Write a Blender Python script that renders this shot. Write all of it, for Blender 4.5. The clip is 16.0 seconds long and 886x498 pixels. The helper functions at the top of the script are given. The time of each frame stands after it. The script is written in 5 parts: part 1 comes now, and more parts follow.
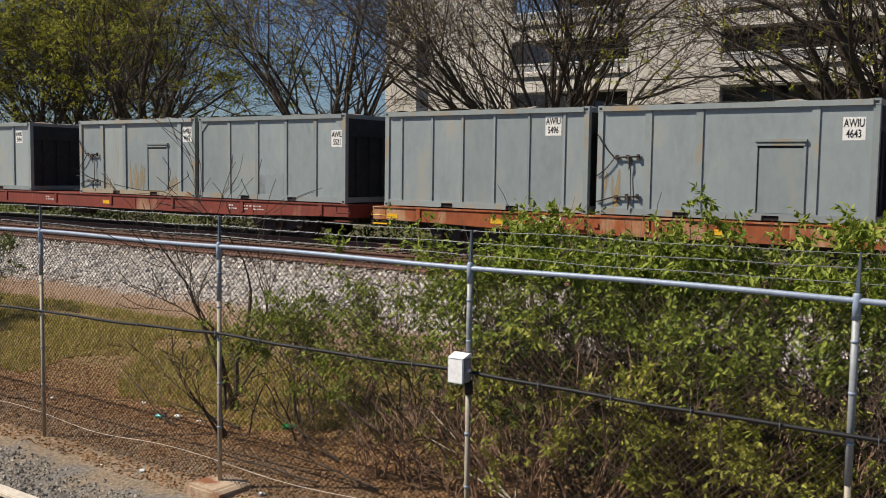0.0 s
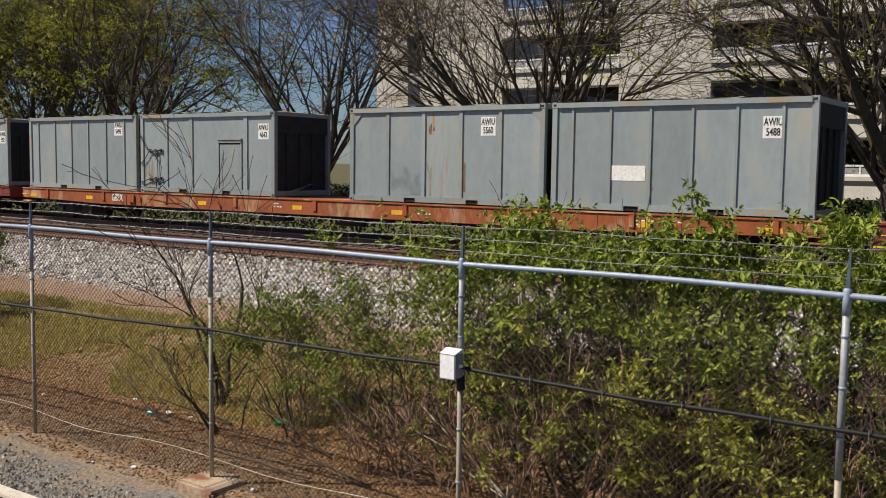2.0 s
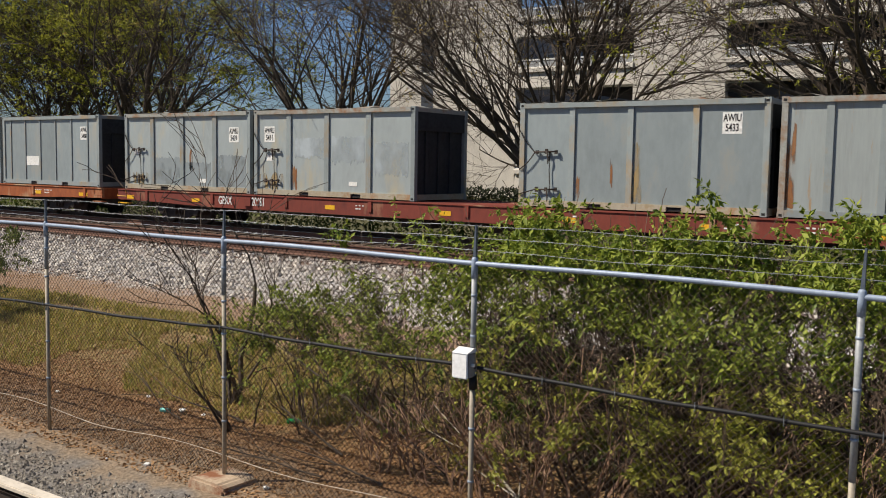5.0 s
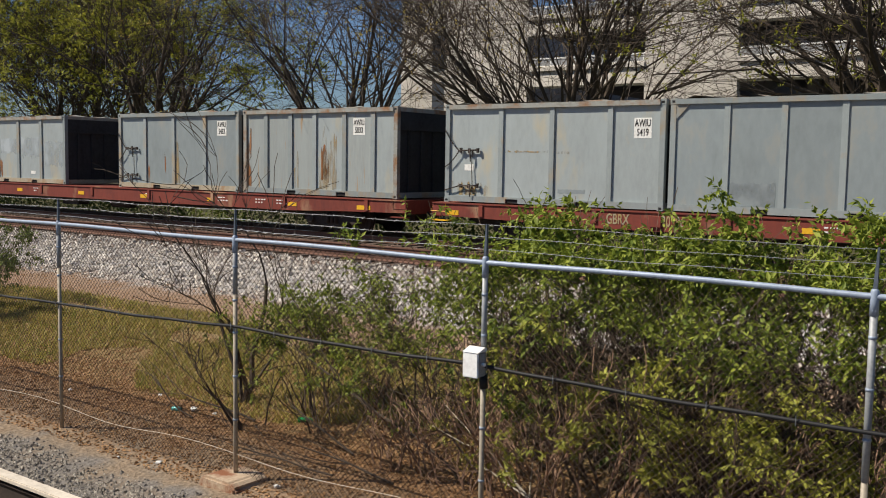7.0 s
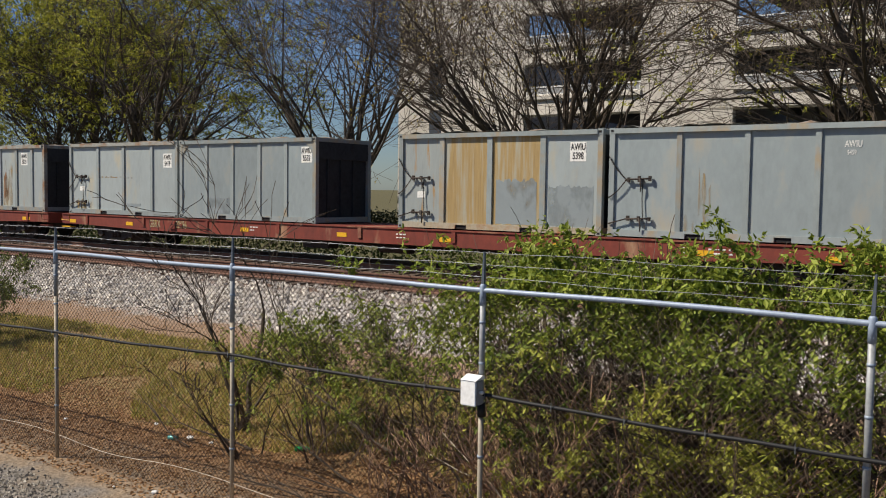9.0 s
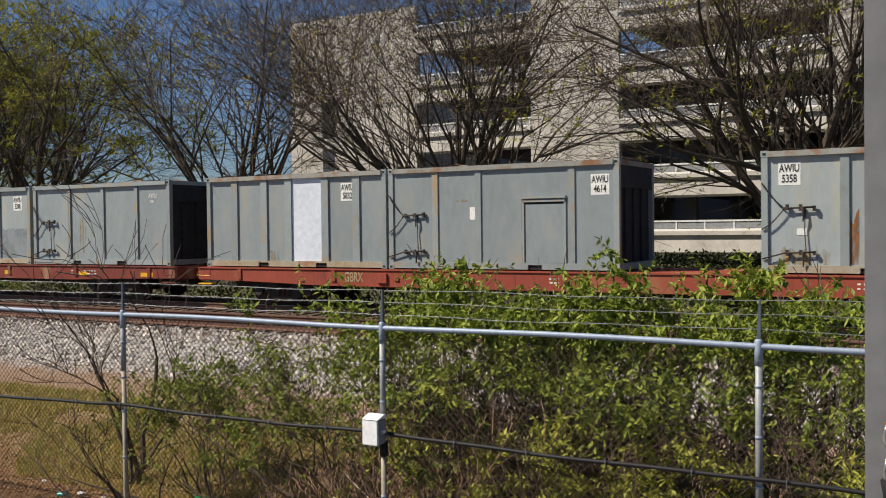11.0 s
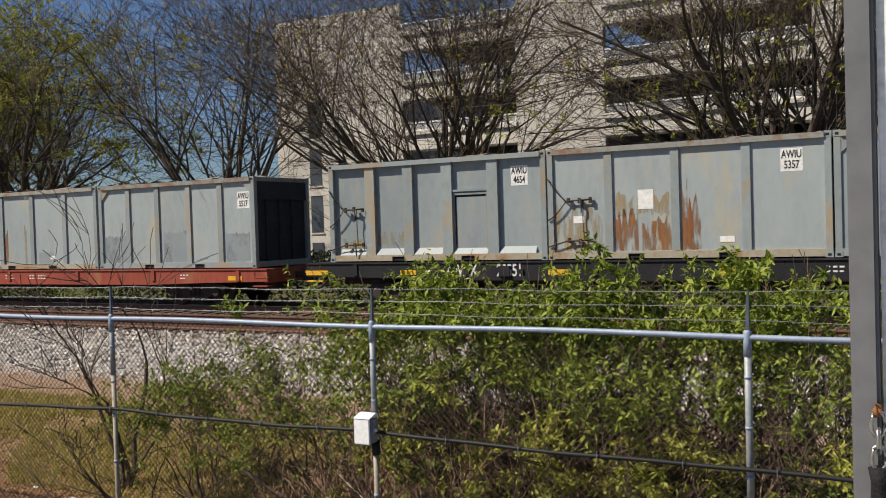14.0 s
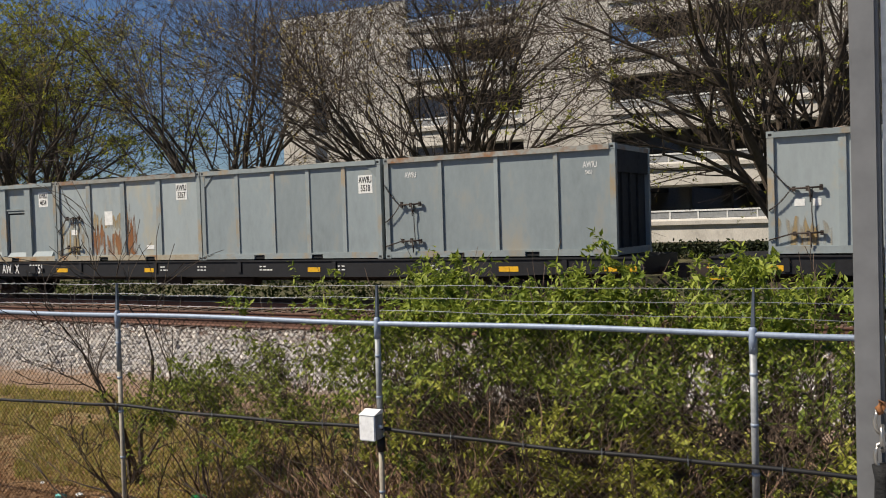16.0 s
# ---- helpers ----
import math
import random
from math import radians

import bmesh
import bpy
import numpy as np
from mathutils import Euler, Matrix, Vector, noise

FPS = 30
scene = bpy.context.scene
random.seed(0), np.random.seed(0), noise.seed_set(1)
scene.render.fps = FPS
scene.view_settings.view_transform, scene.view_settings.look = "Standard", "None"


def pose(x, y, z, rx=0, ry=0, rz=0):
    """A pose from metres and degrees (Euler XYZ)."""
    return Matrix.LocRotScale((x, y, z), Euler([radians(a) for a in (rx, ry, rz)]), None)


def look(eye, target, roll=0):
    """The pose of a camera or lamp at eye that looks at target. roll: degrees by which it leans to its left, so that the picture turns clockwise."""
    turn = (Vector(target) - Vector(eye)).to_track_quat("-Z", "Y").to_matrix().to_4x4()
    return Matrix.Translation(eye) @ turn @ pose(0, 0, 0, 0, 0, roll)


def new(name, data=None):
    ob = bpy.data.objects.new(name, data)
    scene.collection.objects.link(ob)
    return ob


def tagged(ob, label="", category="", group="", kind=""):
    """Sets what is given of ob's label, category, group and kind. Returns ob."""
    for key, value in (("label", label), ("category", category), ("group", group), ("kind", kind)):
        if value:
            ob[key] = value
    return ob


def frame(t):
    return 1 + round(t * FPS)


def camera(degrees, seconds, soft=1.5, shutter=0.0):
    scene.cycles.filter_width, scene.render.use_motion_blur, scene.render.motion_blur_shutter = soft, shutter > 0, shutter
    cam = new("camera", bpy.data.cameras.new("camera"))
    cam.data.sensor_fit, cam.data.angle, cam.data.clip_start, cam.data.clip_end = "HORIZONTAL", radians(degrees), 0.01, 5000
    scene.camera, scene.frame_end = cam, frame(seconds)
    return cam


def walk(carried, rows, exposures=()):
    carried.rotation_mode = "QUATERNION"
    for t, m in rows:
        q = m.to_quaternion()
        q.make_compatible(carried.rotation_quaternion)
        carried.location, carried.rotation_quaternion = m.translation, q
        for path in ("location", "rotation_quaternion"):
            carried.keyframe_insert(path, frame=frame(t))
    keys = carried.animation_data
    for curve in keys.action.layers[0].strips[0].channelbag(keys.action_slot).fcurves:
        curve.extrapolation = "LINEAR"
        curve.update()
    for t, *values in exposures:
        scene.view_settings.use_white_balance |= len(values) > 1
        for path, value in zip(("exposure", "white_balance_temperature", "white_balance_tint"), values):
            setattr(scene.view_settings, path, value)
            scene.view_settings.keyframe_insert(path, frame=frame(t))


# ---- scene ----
# ---------- camera: stands on a platform, turned by hand ----------
EYE = (0.0, 0.0, 2.07)
TURNS = (
    (0.0, 35.44, -4.69, -0.81),
    (0.5, 35.56, -4.60, -0.43),
    (1.0, 35.51, -4.47, -0.60),
    (1.5, 35.38, -4.77, -0.71),
    (2.0, 34.95, -4.93, -0.78),
    (2.5, 34.98, -4.83, -0.85),
    (3.0, 35.44, -4.83, -0.90),
    (3.5, 35.69, -4.60, -1.01),
    (4.0, 35.76, -4.75, -1.06),
    (4.5, 35.66, -4.92, -0.95),
    (7.0, 36.34, -5.05, -0.92),
    (7.5, 36.62, -4.89, -0.78),
    (8.0, 36.71, -4.67, -0.78),
    (10.5, 32.86, -0.89, 0.51),
    (11.0, 30.16, -1.21, 0.66),
    (11.5, 29.33, -1.53, 0.85),
    (12.0, 29.20, -1.32, 1.00),
    (12.5, 29.59, -1.30, 1.41),
    (13.0, 29.72, -1.12, 1.52),
    (13.5, 29.70, -1.13, 1.58),
    (14.0, 29.50, -1.37, 1.76),
    (14.5, 29.70, -1.47, 1.98),
    (15.0, 30.09, -1.61, 1.84),
    (15.5, 30.09, -1.48, 1.66),
    (16.0, 29.85, -1.55, 1.74)
)


def aim(yaw, pitch, roll, dx=0.0):
    return pose(EYE[0] + dx, EYE[1], EYE[2], 90 + pitch, 0, yaw) @ pose(0, 0, 0, 0, 0, -roll)


cam = camera(49.0, 16.0, soft=1.0, shutter=0.06)
walk(cam, [(r[0], aim(*r[1:], 0.0025 * max(0.0, r[0] - 12.0))) for r in TURNS])

# ---------- light ----------
SUN_DIR = Vector((-0.56, -0.46, 0.78)).normalized()
world = bpy.data.worlds.new("sky")
scene.world = world
world.use_nodes = True
wn = world.node_tree
sky = wn.nodes.new("ShaderNodeTexSky")
sky.sky_type = "NISHITA"
sky.sun_disc = False
sky.sun_elevation = math.asin(SUN_DIR.z)
sky.sun_rotation = math.atan2(SUN_DIR.x, SUN_DIR.y)
sky.air_density, sky.dust_density, sky.ozone_density = 1.0, 0.3, 2.0
tint = wn.nodes.new("ShaderNodeMix")
tint.data_type, tint.blend_type = "RGBA", "MULTIPLY"
tint.inputs[0].default_value = 1.0
tint.inputs[7].default_value = (0.82, 0.97, 1.22, 1)
wn.links.new(sky.outputs[0], tint.inputs[6])
wn.links.new(tint.outputs[2], wn.nodes["Background"].inputs[0])
wn.nodes["Background"].inputs[1].default_value = 0.057
sun = new("sun", bpy.data.lights.new("sun", "SUN"))
sun.data.energy = 6.1
sun.data.angle = radians(0.5)
sun.data.color = (1.0, 0.905, 0.77)
sun.matrix_world = look((0, 0, 60), Vector((0, 0, 60)) - SUN_DIR)
scene.view_settings.exposure = 0.0


# ---------- materials ----------
def mat(name, colour, rough=0.8, metal=0.0, dark=None, scale=6.0, bump=0.0, fine=40.0, rnd=0.0, mix=None, mix_scale=1.5, mix_at=(0.52, 0.62), stretch=(1, 1, 1), spec=0.3, lift=1.25):
    """Two-scale noise over a base colour, with an optional second layer (rust, dirt) in patches."""
    m = bpy.data.materials.new(name)
    m.use_nodes = True
    nt = m.node_tree
    N, L = nt.nodes, nt.links
    b = N["Principled BSDF"]
    b.inputs["Roughness"].default_value = rough
    b.inputs["Metallic"].default_value = metal
    b.inputs["Specular IOR Level"].default_value = spec
    tc = N.new("ShaderNodeTexCoord")
    mp = N.new("ShaderNodeMapping")
    mp.inputs["Scale"].default_value = stretch
    L.new(tc.outputs["Object"], mp.inputs[0])
    info = N.new("ShaderNodeObjectInfo")
    off = N.new("ShaderNodeVectorMath")
    off.operation = "ADD"
    mul = N.new("ShaderNodeMath")
    mul.operation = "MULTIPLY"
    mul.inputs[1].default_value = 37.0
    L.new(info.outputs["Random"], mul.inputs[0])
    L.new(mp.outputs[0], off.inputs[0])
    L.new(mul.outputs[0], off.inputs[1])

    def noise_tex(s, detail=6.0):
        n = N.new("ShaderNodeTexNoise")
        n.inputs["Scale"].default_value = s
        n.inputs["Detail"].default_value = detail
        n.inputs["Roughness"].default_value = 0.65
        L.new(off.outputs[0], n.inputs["Vector"])
        return n

    def blend(fac, a, c):
        x = N.new("ShaderNodeMix")
        x.data_type = "RGBA"
        L.new(fac, x.inputs[0])
        for sock, v in ((x.inputs[6], a), (x.inputs[7], c)):
            if isinstance(v, tuple):
                sock.default_value = (*v, 1)
            else:
                L.new(v, sock)
        return x.outputs[2]

    def ramp(src, lo, hi):
        r = N.new("ShaderNodeMapRange")
        r.inputs[1].default_value, r.inputs[2].default_value = lo, hi
        L.new(src, r.inputs[0])
        return r.outputs[0]

    dark = dark or tuple(c * 0.6 for c in colour)
    n1, n2 = noise_tex(scale), noise_tex(fine, 3.0)
    col = blend(ramp(n1.outputs[0], 0.35, 0.65), dark, colour)
    col = blend(ramp(n2.outputs[0], 0.3, 0.9), col, tuple(min(1, c * lift) for c in colour))
    if mix:
        n3 = noise_tex(mix_scale, 8.0)
        col = blend(ramp(n3.outputs[0], *mix_at), col, mix)
    if rnd:
        hs = N.new("ShaderNodeHueSaturation")
        L.new(col, hs.inputs["Color"])
        mr = N.new("ShaderNodeMapRange")
        mr.inputs[3].default_value, mr.inputs[4].default_value = 1 - rnd, 1 + rnd
        L.new(info.outputs["Random"], mr.inputs[0])
        L.new(mr.outputs[0], hs.inputs["Value"])
        col = hs.outputs[0]
    L.new(col, b.inputs["Base Color"])
    if bump:
        bp = N.new("ShaderNodeBump")
        bp.inputs["Strength"].default_value = bump
        bp.inputs["Distance"].default_value = 0.02
        L.new(n2.outputs[0], bp.inputs["Height"])
        L.new(bp.outputs[0], b.inputs["Normal"])
    return m


def leaf_mat(name, a, b_col, through_light=0.35):
    m = bpy.data.materials.new(name)
    m.use_nodes = True
    nt = m.node_tree
    N, L = nt.nodes, nt.links
    b = N["Principled BSDF"]
    geo = N.new("ShaderNodeNewGeometry")
    mx = N.new("ShaderNodeMix")
    mx.data_type = "RGBA"
    L.new(geo.outputs["Random Per Island"], mx.inputs[0])
    mx.inputs[6].default_value, mx.inputs[7].default_value = (*a, 1), (*b_col, 1)
    L.new(mx.outputs[2], b.inputs["Base Color"])
    b.inputs["Roughness"].default_value = 0.55
    b.inputs["Specular IOR Level"].default_value = 0.3
    tr = N.new("ShaderNodeBsdfTranslucent")
    L.new(mx.outputs[2], tr.inputs[0])
    ms = N.new("ShaderNodeMixShader")
    ms.inputs[0].default_value = through_light
    L.new(b.outputs[0], ms.inputs[1])
    L.new(tr.outputs[0], ms.inputs[2])
    L.new(ms.outputs[0], N["Material Output"].inputs[0])
    return m


M_GREY = mat("container_paint", (0.265, 0.302, 0.305), 0.55, dark=(0.215, 0.243, 0.242), scale=1.2, fine=9, rnd=0.12, mix=(0.34, 0.255, 0.15), mix_scale=1.3, mix_at=(0.52, 0.68), stretch=(1, 1, 0.6), lift=1.1)
M_PANEL = mat("container_panel", (0.262, 0.304, 0.314), 0.5, dark=(0.215, 0.248, 0.254), scale=1.0, fine=6, rnd=0.12, mix=(0.33, 0.315, 0.265), mix_scale=1.0, mix_at=(0.54, 0.72), stretch=(1.2, 1, 0.5), lift=1.08)
M_LIGHT = mat("pale_container_panel", (0.33, 0.373, 0.377), 0.5, dark=(0.275, 0.308, 0.31), scale=0.9, fine=6, rnd=0.06, mix=(0.43, 0.385, 0.27), mix_scale=1.0, mix_at=(0.53, 0.70), stretch=(1.3, 1, 0.45), lift=1.08)
M_STREAK = mat("lightly_streaked_panel", (0.31, 0.345, 0.34), 0.6, dark=(0.26, 0.285, 0.28), scale=1.2, fine=8, rnd=0.05, mix=(0.36, 0.22, 0.09), mix_scale=1.8, mix_at=(0.57, 0.66), stretch=(3.2, 1, 0.3), lift=1.08)
M_TAN = mat("tan_stained_panel", (0.36, 0.255, 0.11), 0.7, dark=(0.27, 0.19, 0.085), scale=2.2, fine=12, rnd=0.05, mix=(0.36, 0.36, 0.30), mix_scale=2.2, mix_at=(0.47, 0.62), stretch=(3.5, 1, 0.16))
M_PATCH = mat("dark_touch_up_paint", (0.25, 0.286, 0.298), 0.45, dark=(0.225, 0.256, 0.266), scale=1.0, fine=7, lift=1.08)
M_BUFF = mat("buffed_pale_paint", (0.40, 0.45, 0.475), 0.45, dark=(0.35, 0.395, 0.41), scale=1.2, fine=7, lift=1.08)
M_STAIN = mat("tan_rust_stain", (0.37, 0.25, 0.10), 0.8, dark=(0.31, 0.265, 0.17), scale=2.2, fine=14, stretch=(3, 1, 0.4))
M_CORRODE = mat("ragged_rust", (0.20, 0.078, 0.028), 0.9, dark=(0.30, 0.175, 0.09), scale=2.6, fine=22, bump=0.3, stretch=(2.5, 1, 0.5))


def flaked(m, size, stretch, lo, hi):
    """Lets the paint below show between flakes and runs."""
    N, L = m.node_tree.nodes, m.node_tree.links
    tc, mp, n, r = (N.new("ShaderNode" + k) for k in ("TexCoord", "Mapping", "TexNoise", "MapRange"))
    mp.inputs["Scale"].default_value = stretch
    n.inputs["Scale"].default_value, n.inputs["Detail"].default_value = size, 7
    r.inputs[1].default_value, r.inputs[2].default_value = lo, hi
    L.new(tc.outputs["Object"], mp.inputs[0])
    L.new(mp.outputs[0], n.inputs["Vector"])
    L.new(n.outputs[0], r.inputs[0])
    L.new(r.outputs[0], N["Principled BSDF"].inputs["Alpha"])


flaked(M_STAIN, 2.6, (3.2, 1, 0.4), 0.42, 0.72)
flaked(M_CORRODE, 3.2, (2.6, 1, 0.5), 0.36, 0.56)
flaked(M_PATCH, 2.0, (1, 1, 0.6), 0.25, 0.5)
flaked(M_BUFF, 1.6, (1, 1, 0.6), 0.3, 0.65)
M_FOOT = mat("rust_stained_bottom_rail", (0.34, 0.315, 0.25), 0.75, dark=(0.30, 0.22, 0.12), scale=1.4, fine=12, rnd=0.08, mix=(0.30, 0.14, 0.05), mix_scale=1.3, mix_at=(0.54, 0.66))
# shade on the container ends put into a near-black paint, with brown patches
M_END = mat("shade_dark_end_paint", (0.042, 0.045, 0.048), 0.75, dark=(0.026, 0.028, 0.03), scale=2, fine=10, mix=(0.05, 0.035, 0.025), mix_scale=1.2, mix_at=(0.62, 0.8), spec=0.1)
M_WHITE = mat("white_primed_panel", (0.62, 0.67, 0.74), 0.6, dark=(0.52, 0.57, 0.63), scale=1.0, fine=7)
M_RUST = mat("rust", (0.26, 0.11, 0.04), 0.9, dark=(0.13, 0.06, 0.03), scale=4, fine=30, bump=0.3)
M_RUSTRIM = mat("rusty_top_rail", (0.27, 0.28, 0.26), 0.7, dark=(0.21, 0.20, 0.17), scale=2, fine=15, mix=(0.24, 0.125, 0.06), mix_scale=1.9, mix_at=(0.48, 0.64), rnd=0.1, bump=0.2)
M_SCARLET = mat("faded_red_sill", (0.30, 0.062, 0.036), 0.7, dark=(0.21, 0.05, 0.03), scale=0.8, fine=8, rnd=0.05, mix=(0.36, 0.17, 0.08), mix_scale=0.6, mix_at=(0.56, 0.72), stretch=(1, 1, 0.4))
M_RED = mat("oxide_red_sill", (0.20, 0.043, 0.028), 0.7, dark=(0.12, 0.032, 0.026), scale=0.8, fine=8, rnd=0.1, mix=(0.40, 0.25, 0.15), mix_scale=0.6, mix_at=(0.56, 0.68), stretch=(1, 1, 0.4))
M_ORANGE = mat("rusted_orange_sill", (0.33, 0.095, 0.03), 0.8, dark=(0.17, 0.045, 0.025), scale=0.5, fine=8, rnd=0.1, mix=(0.52, 0.36, 0.21), mix_scale=0.55, mix_at=(0.53, 0.64), stretch=(1, 1, 0.4), bump=0.2)
M_BLACK = mat("black_sill", (0.018, 0.018, 0.02), 0.6, dark=(0.010, 0.010, 0.011), scale=1, fine=9, mix=(0.07, 0.05, 0.04), mix_scale=0.9, mix_at=(0.58, 0.75))
M_STEEL = mat("dirty_steel", (0.055, 0.042, 0.035), 0.7, dark=(0.02, 0.016, 0.014), scale=4, fine=25, metal=0.2)
M_RAIL = mat("rusty_rail", (0.16, 0.085, 0.06), 0.75, dark=(0.10, 0.055, 0.04), scale=3, fine=20, metal=0.1)
M_RAILTOP = mat("worn_rail_head", (0.55, 0.54, 0.52), 0.3, metal=0.9, scale=2)
M_TIE = mat("creosote_tie", (0.10, 0.072, 0.055), 0.9, dark=(0.05, 0.038, 0.03), scale=5, fine=30, bump=0.3, rnd=0.25)
M_TEXT = mat("black_stencil", (0.015, 0.015, 0.016), 0.7)
M_TEXTW = mat("white_stencil", (0.72, 0.72, 0.70), 0.7)
M_PLATE = mat("white_plate", (0.74, 0.74, 0.71), 0.6, dark=(0.60, 0.60, 0.57), scale=5, fine=20)
M_YELLOW = mat("yellow_reflector", (0.75, 0.42, 0.02), 0.5, dark=(0.55, 0.30, 0.02), scale=6)
M_GALV = mat("galvanised_pipe", (0.28, 0.335, 0.42), 0.5, metal=0.15, dark=(0.20, 0.24, 0.31), scale=5, fine=30)
M_POST = mat("weathered_fence_post", (0.36, 0.32, 0.25), 0.6, metal=0.1, dark=(0.22, 0.19, 0.15), scale=4, fine=25)
M_WIRE = mat("rust_brown_mesh_wire", (0.06, 0.043, 0.031), 0.8, metal=0.0, dark=(0.04, 0.028, 0.02), scale=2)
M_BARB = mat("barbed_wire_steel", (0.22, 0.23, 0.24), 0.5, metal=0.6)
M_CABLE = mat("black_cable", (0.014, 0.014, 0.015), 0.6)
M_BOXW = mat("white_box_enamel", (0.80, 0.80, 0.79), 0.5, dark=(0.70, 0.70, 0.69), scale=9, fine=40, mix=(0.55, 0.55, 0.54), mix_scale=16, mix_at=(0.62, 0.66))
M_BOXG = mat("grey_box_side", (0.30, 0.31, 0.32), 0.6)
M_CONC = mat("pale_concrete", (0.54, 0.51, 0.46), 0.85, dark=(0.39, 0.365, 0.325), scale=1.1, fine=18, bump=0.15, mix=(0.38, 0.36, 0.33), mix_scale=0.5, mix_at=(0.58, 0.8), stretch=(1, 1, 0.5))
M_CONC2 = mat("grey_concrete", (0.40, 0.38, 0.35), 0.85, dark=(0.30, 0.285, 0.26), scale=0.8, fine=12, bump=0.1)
# deck concrete darkened so its colour carries the shade inside the openings
M_DECK = mat("shade_darkened_deck", (0.10, 0.095, 0.09), 0.9, scale=1)
M_RAILW = mat("white_railing", (0.80, 0.80, 0.78), 0.5)
M_GLASS = mat("dark_window_glass", (0.07, 0.075, 0.085), 0.2, dark=(0.035, 0.05, 0.08), scale=1, spec=0.8)
M_BARK = mat("bark", (0.088, 0.068, 0.051), 0.95, dark=(0.038, 0.030, 0.024), scale=4, fine=18, bump=0.5, stretch=(1, 1, 0.35))
M_TWIG = mat("brown_stem", (0.29, 0.18, 0.12), 0.9, dark=(0.13, 0.08, 0.055), scale=5, fine=30)
M_COLUMN = mat("painted_steel_column", (0.15, 0.152, 0.156), 0.5, dark=(0.12, 0.122, 0.126), scale=2.5, fine=14, mix=(0.30, 0.29, 0.27), mix_scale=6, mix_at=(0.62, 0.7))
M_CHROME = mat("worn_chain_steel", (0.42, 0.40, 0.37), 0.35, metal=0.9, scale=12)
M_STRAP = mat("black_strap", (0.012, 0.012, 0.012), 0.8, scale=30, bump=0.4)
M_BOARD = mat("weathered_cover_board", (0.62, 0.56, 0.47), 0.8, dark=(0.45, 0.40, 0.33), scale=3, fine=20, bump=0.2)
L_PRIVET = leaf_mat("young_bush_leaves", (0.10, 0.15, 0.018), (0.34, 0.385, 0.055), 0.3)
L_DARK = leaf_mat("dark_bush_leaves", (0.06, 0.10, 0.014), (0.19, 0.23, 0.04), 0.2)
L_SPARSE = leaf_mat("sparse_yellow_leaves", (0.22, 0.24, 0.035), (0.46, 0.46, 0.08), 0.3)
L_TREE = leaf_mat("spring_tree_leaves", (0.15, 0.175, 0.02), (0.42, 0.405, 0.055), 0.4)
L_BUD = leaf_mat("orange_tree_buds", (0.30, 0.20, 0.04), (0.44, 0.36, 0.075))
L_GRASS = leaf_mat("grass_blades", (0.20, 0.22, 0.035), (0.52, 0.40, 0.13), 0.35)
L_LITTER = leaf_mat("dead_leaves", (0.22, 0.11, 0.045), (0.43, 0.26, 0.125), 0.1)
L_STONE = leaf_mat("white_crushed_stone", (0.32, 0.285, 0.245), (0.74, 0.68, 0.60), 0.0)
L_BALLAST = leaf_mat("grey_ballast_stone", (0.17, 0.15, 0.122), (0.37, 0.335, 0.28), 0.0)
L_BROWNSTONE = leaf_mat("brown_ballast_stone", (0.14, 0.09, 0.065), (0.27, 0.19, 0.145), 0.0)
M_DARKTWIG = mat("dark_stem", (0.11, 0.076, 0.055), 0.9, dark=(0.05, 0.036, 0.027), scale=5, fine=30)
M_SLEEVE = mat("galvanised_sleeve", (0.31, 0.325, 0.335), 0.5, metal=0.15, dark=(0.21, 0.22, 0.225), scale=5, fine=30)
M_ARM = mat("dark_steel_arm", (0.10, 0.12, 0.15), 0.5, metal=0.2)
M_CAN = mat("teal_can", (0.10, 0.30, 0.28), 0.35, metal=0.4)
M_GREENGLASS = mat("green_bottle", (0.02, 0.22, 0.07), 0.15, spec=0.6)
M_PAPER = mat("white_litter", (0.78, 0.78, 0.76), 0.7, scale=8)
L_HEDGE = leaf_mat("dark_hedge_leaves", (0.012, 0.02, 0.008), (0.035, 0.045, 0.014), 0.1)


# ---------- helpers ----------
def box(bm, x0, x1, y0, y1, z0, z1):
    vs = [bm.verts.new(p) for p in ((x0, y0, z0), (x1, y0, z0), (x1, y1, z0), (x0, y1, z0), (x0, y0, z1), (x1, y0, z1), (x1, y1, z1), (x0, y1, z1))]
    for f in ((0, 3, 2, 1), (4, 5, 6, 7), (0, 1, 5, 4), (1, 2, 6, 5), (2, 3, 7, 6), (3, 0, 4, 7)):
        bm.faces.new([vs[i] for i in f])


def prism(bm, pts, a, b, axis="y"):
    """Extrudes a closed outline. axis y: outline in x, z; axis x: outline in y, z."""
    def at(p, d):
        return (p[0], d, p[1]) if axis == "y" else (d, p[0], p[1])
    lo = [bm.verts.new(at(p, a)) for p in pts]
    hi = [bm.verts.new(at(p, b)) for p in pts]
    n = len(pts)
    bm.faces.new(lo)
    bm.faces.new(hi[::-1])
    for i in range(n):
        bm.faces.new((lo[i], hi[i], hi[(i + 1) % n], lo[(i + 1) % n]))
    bmesh.ops.recalc_face_normals(bm, faces=bm.faces[:])


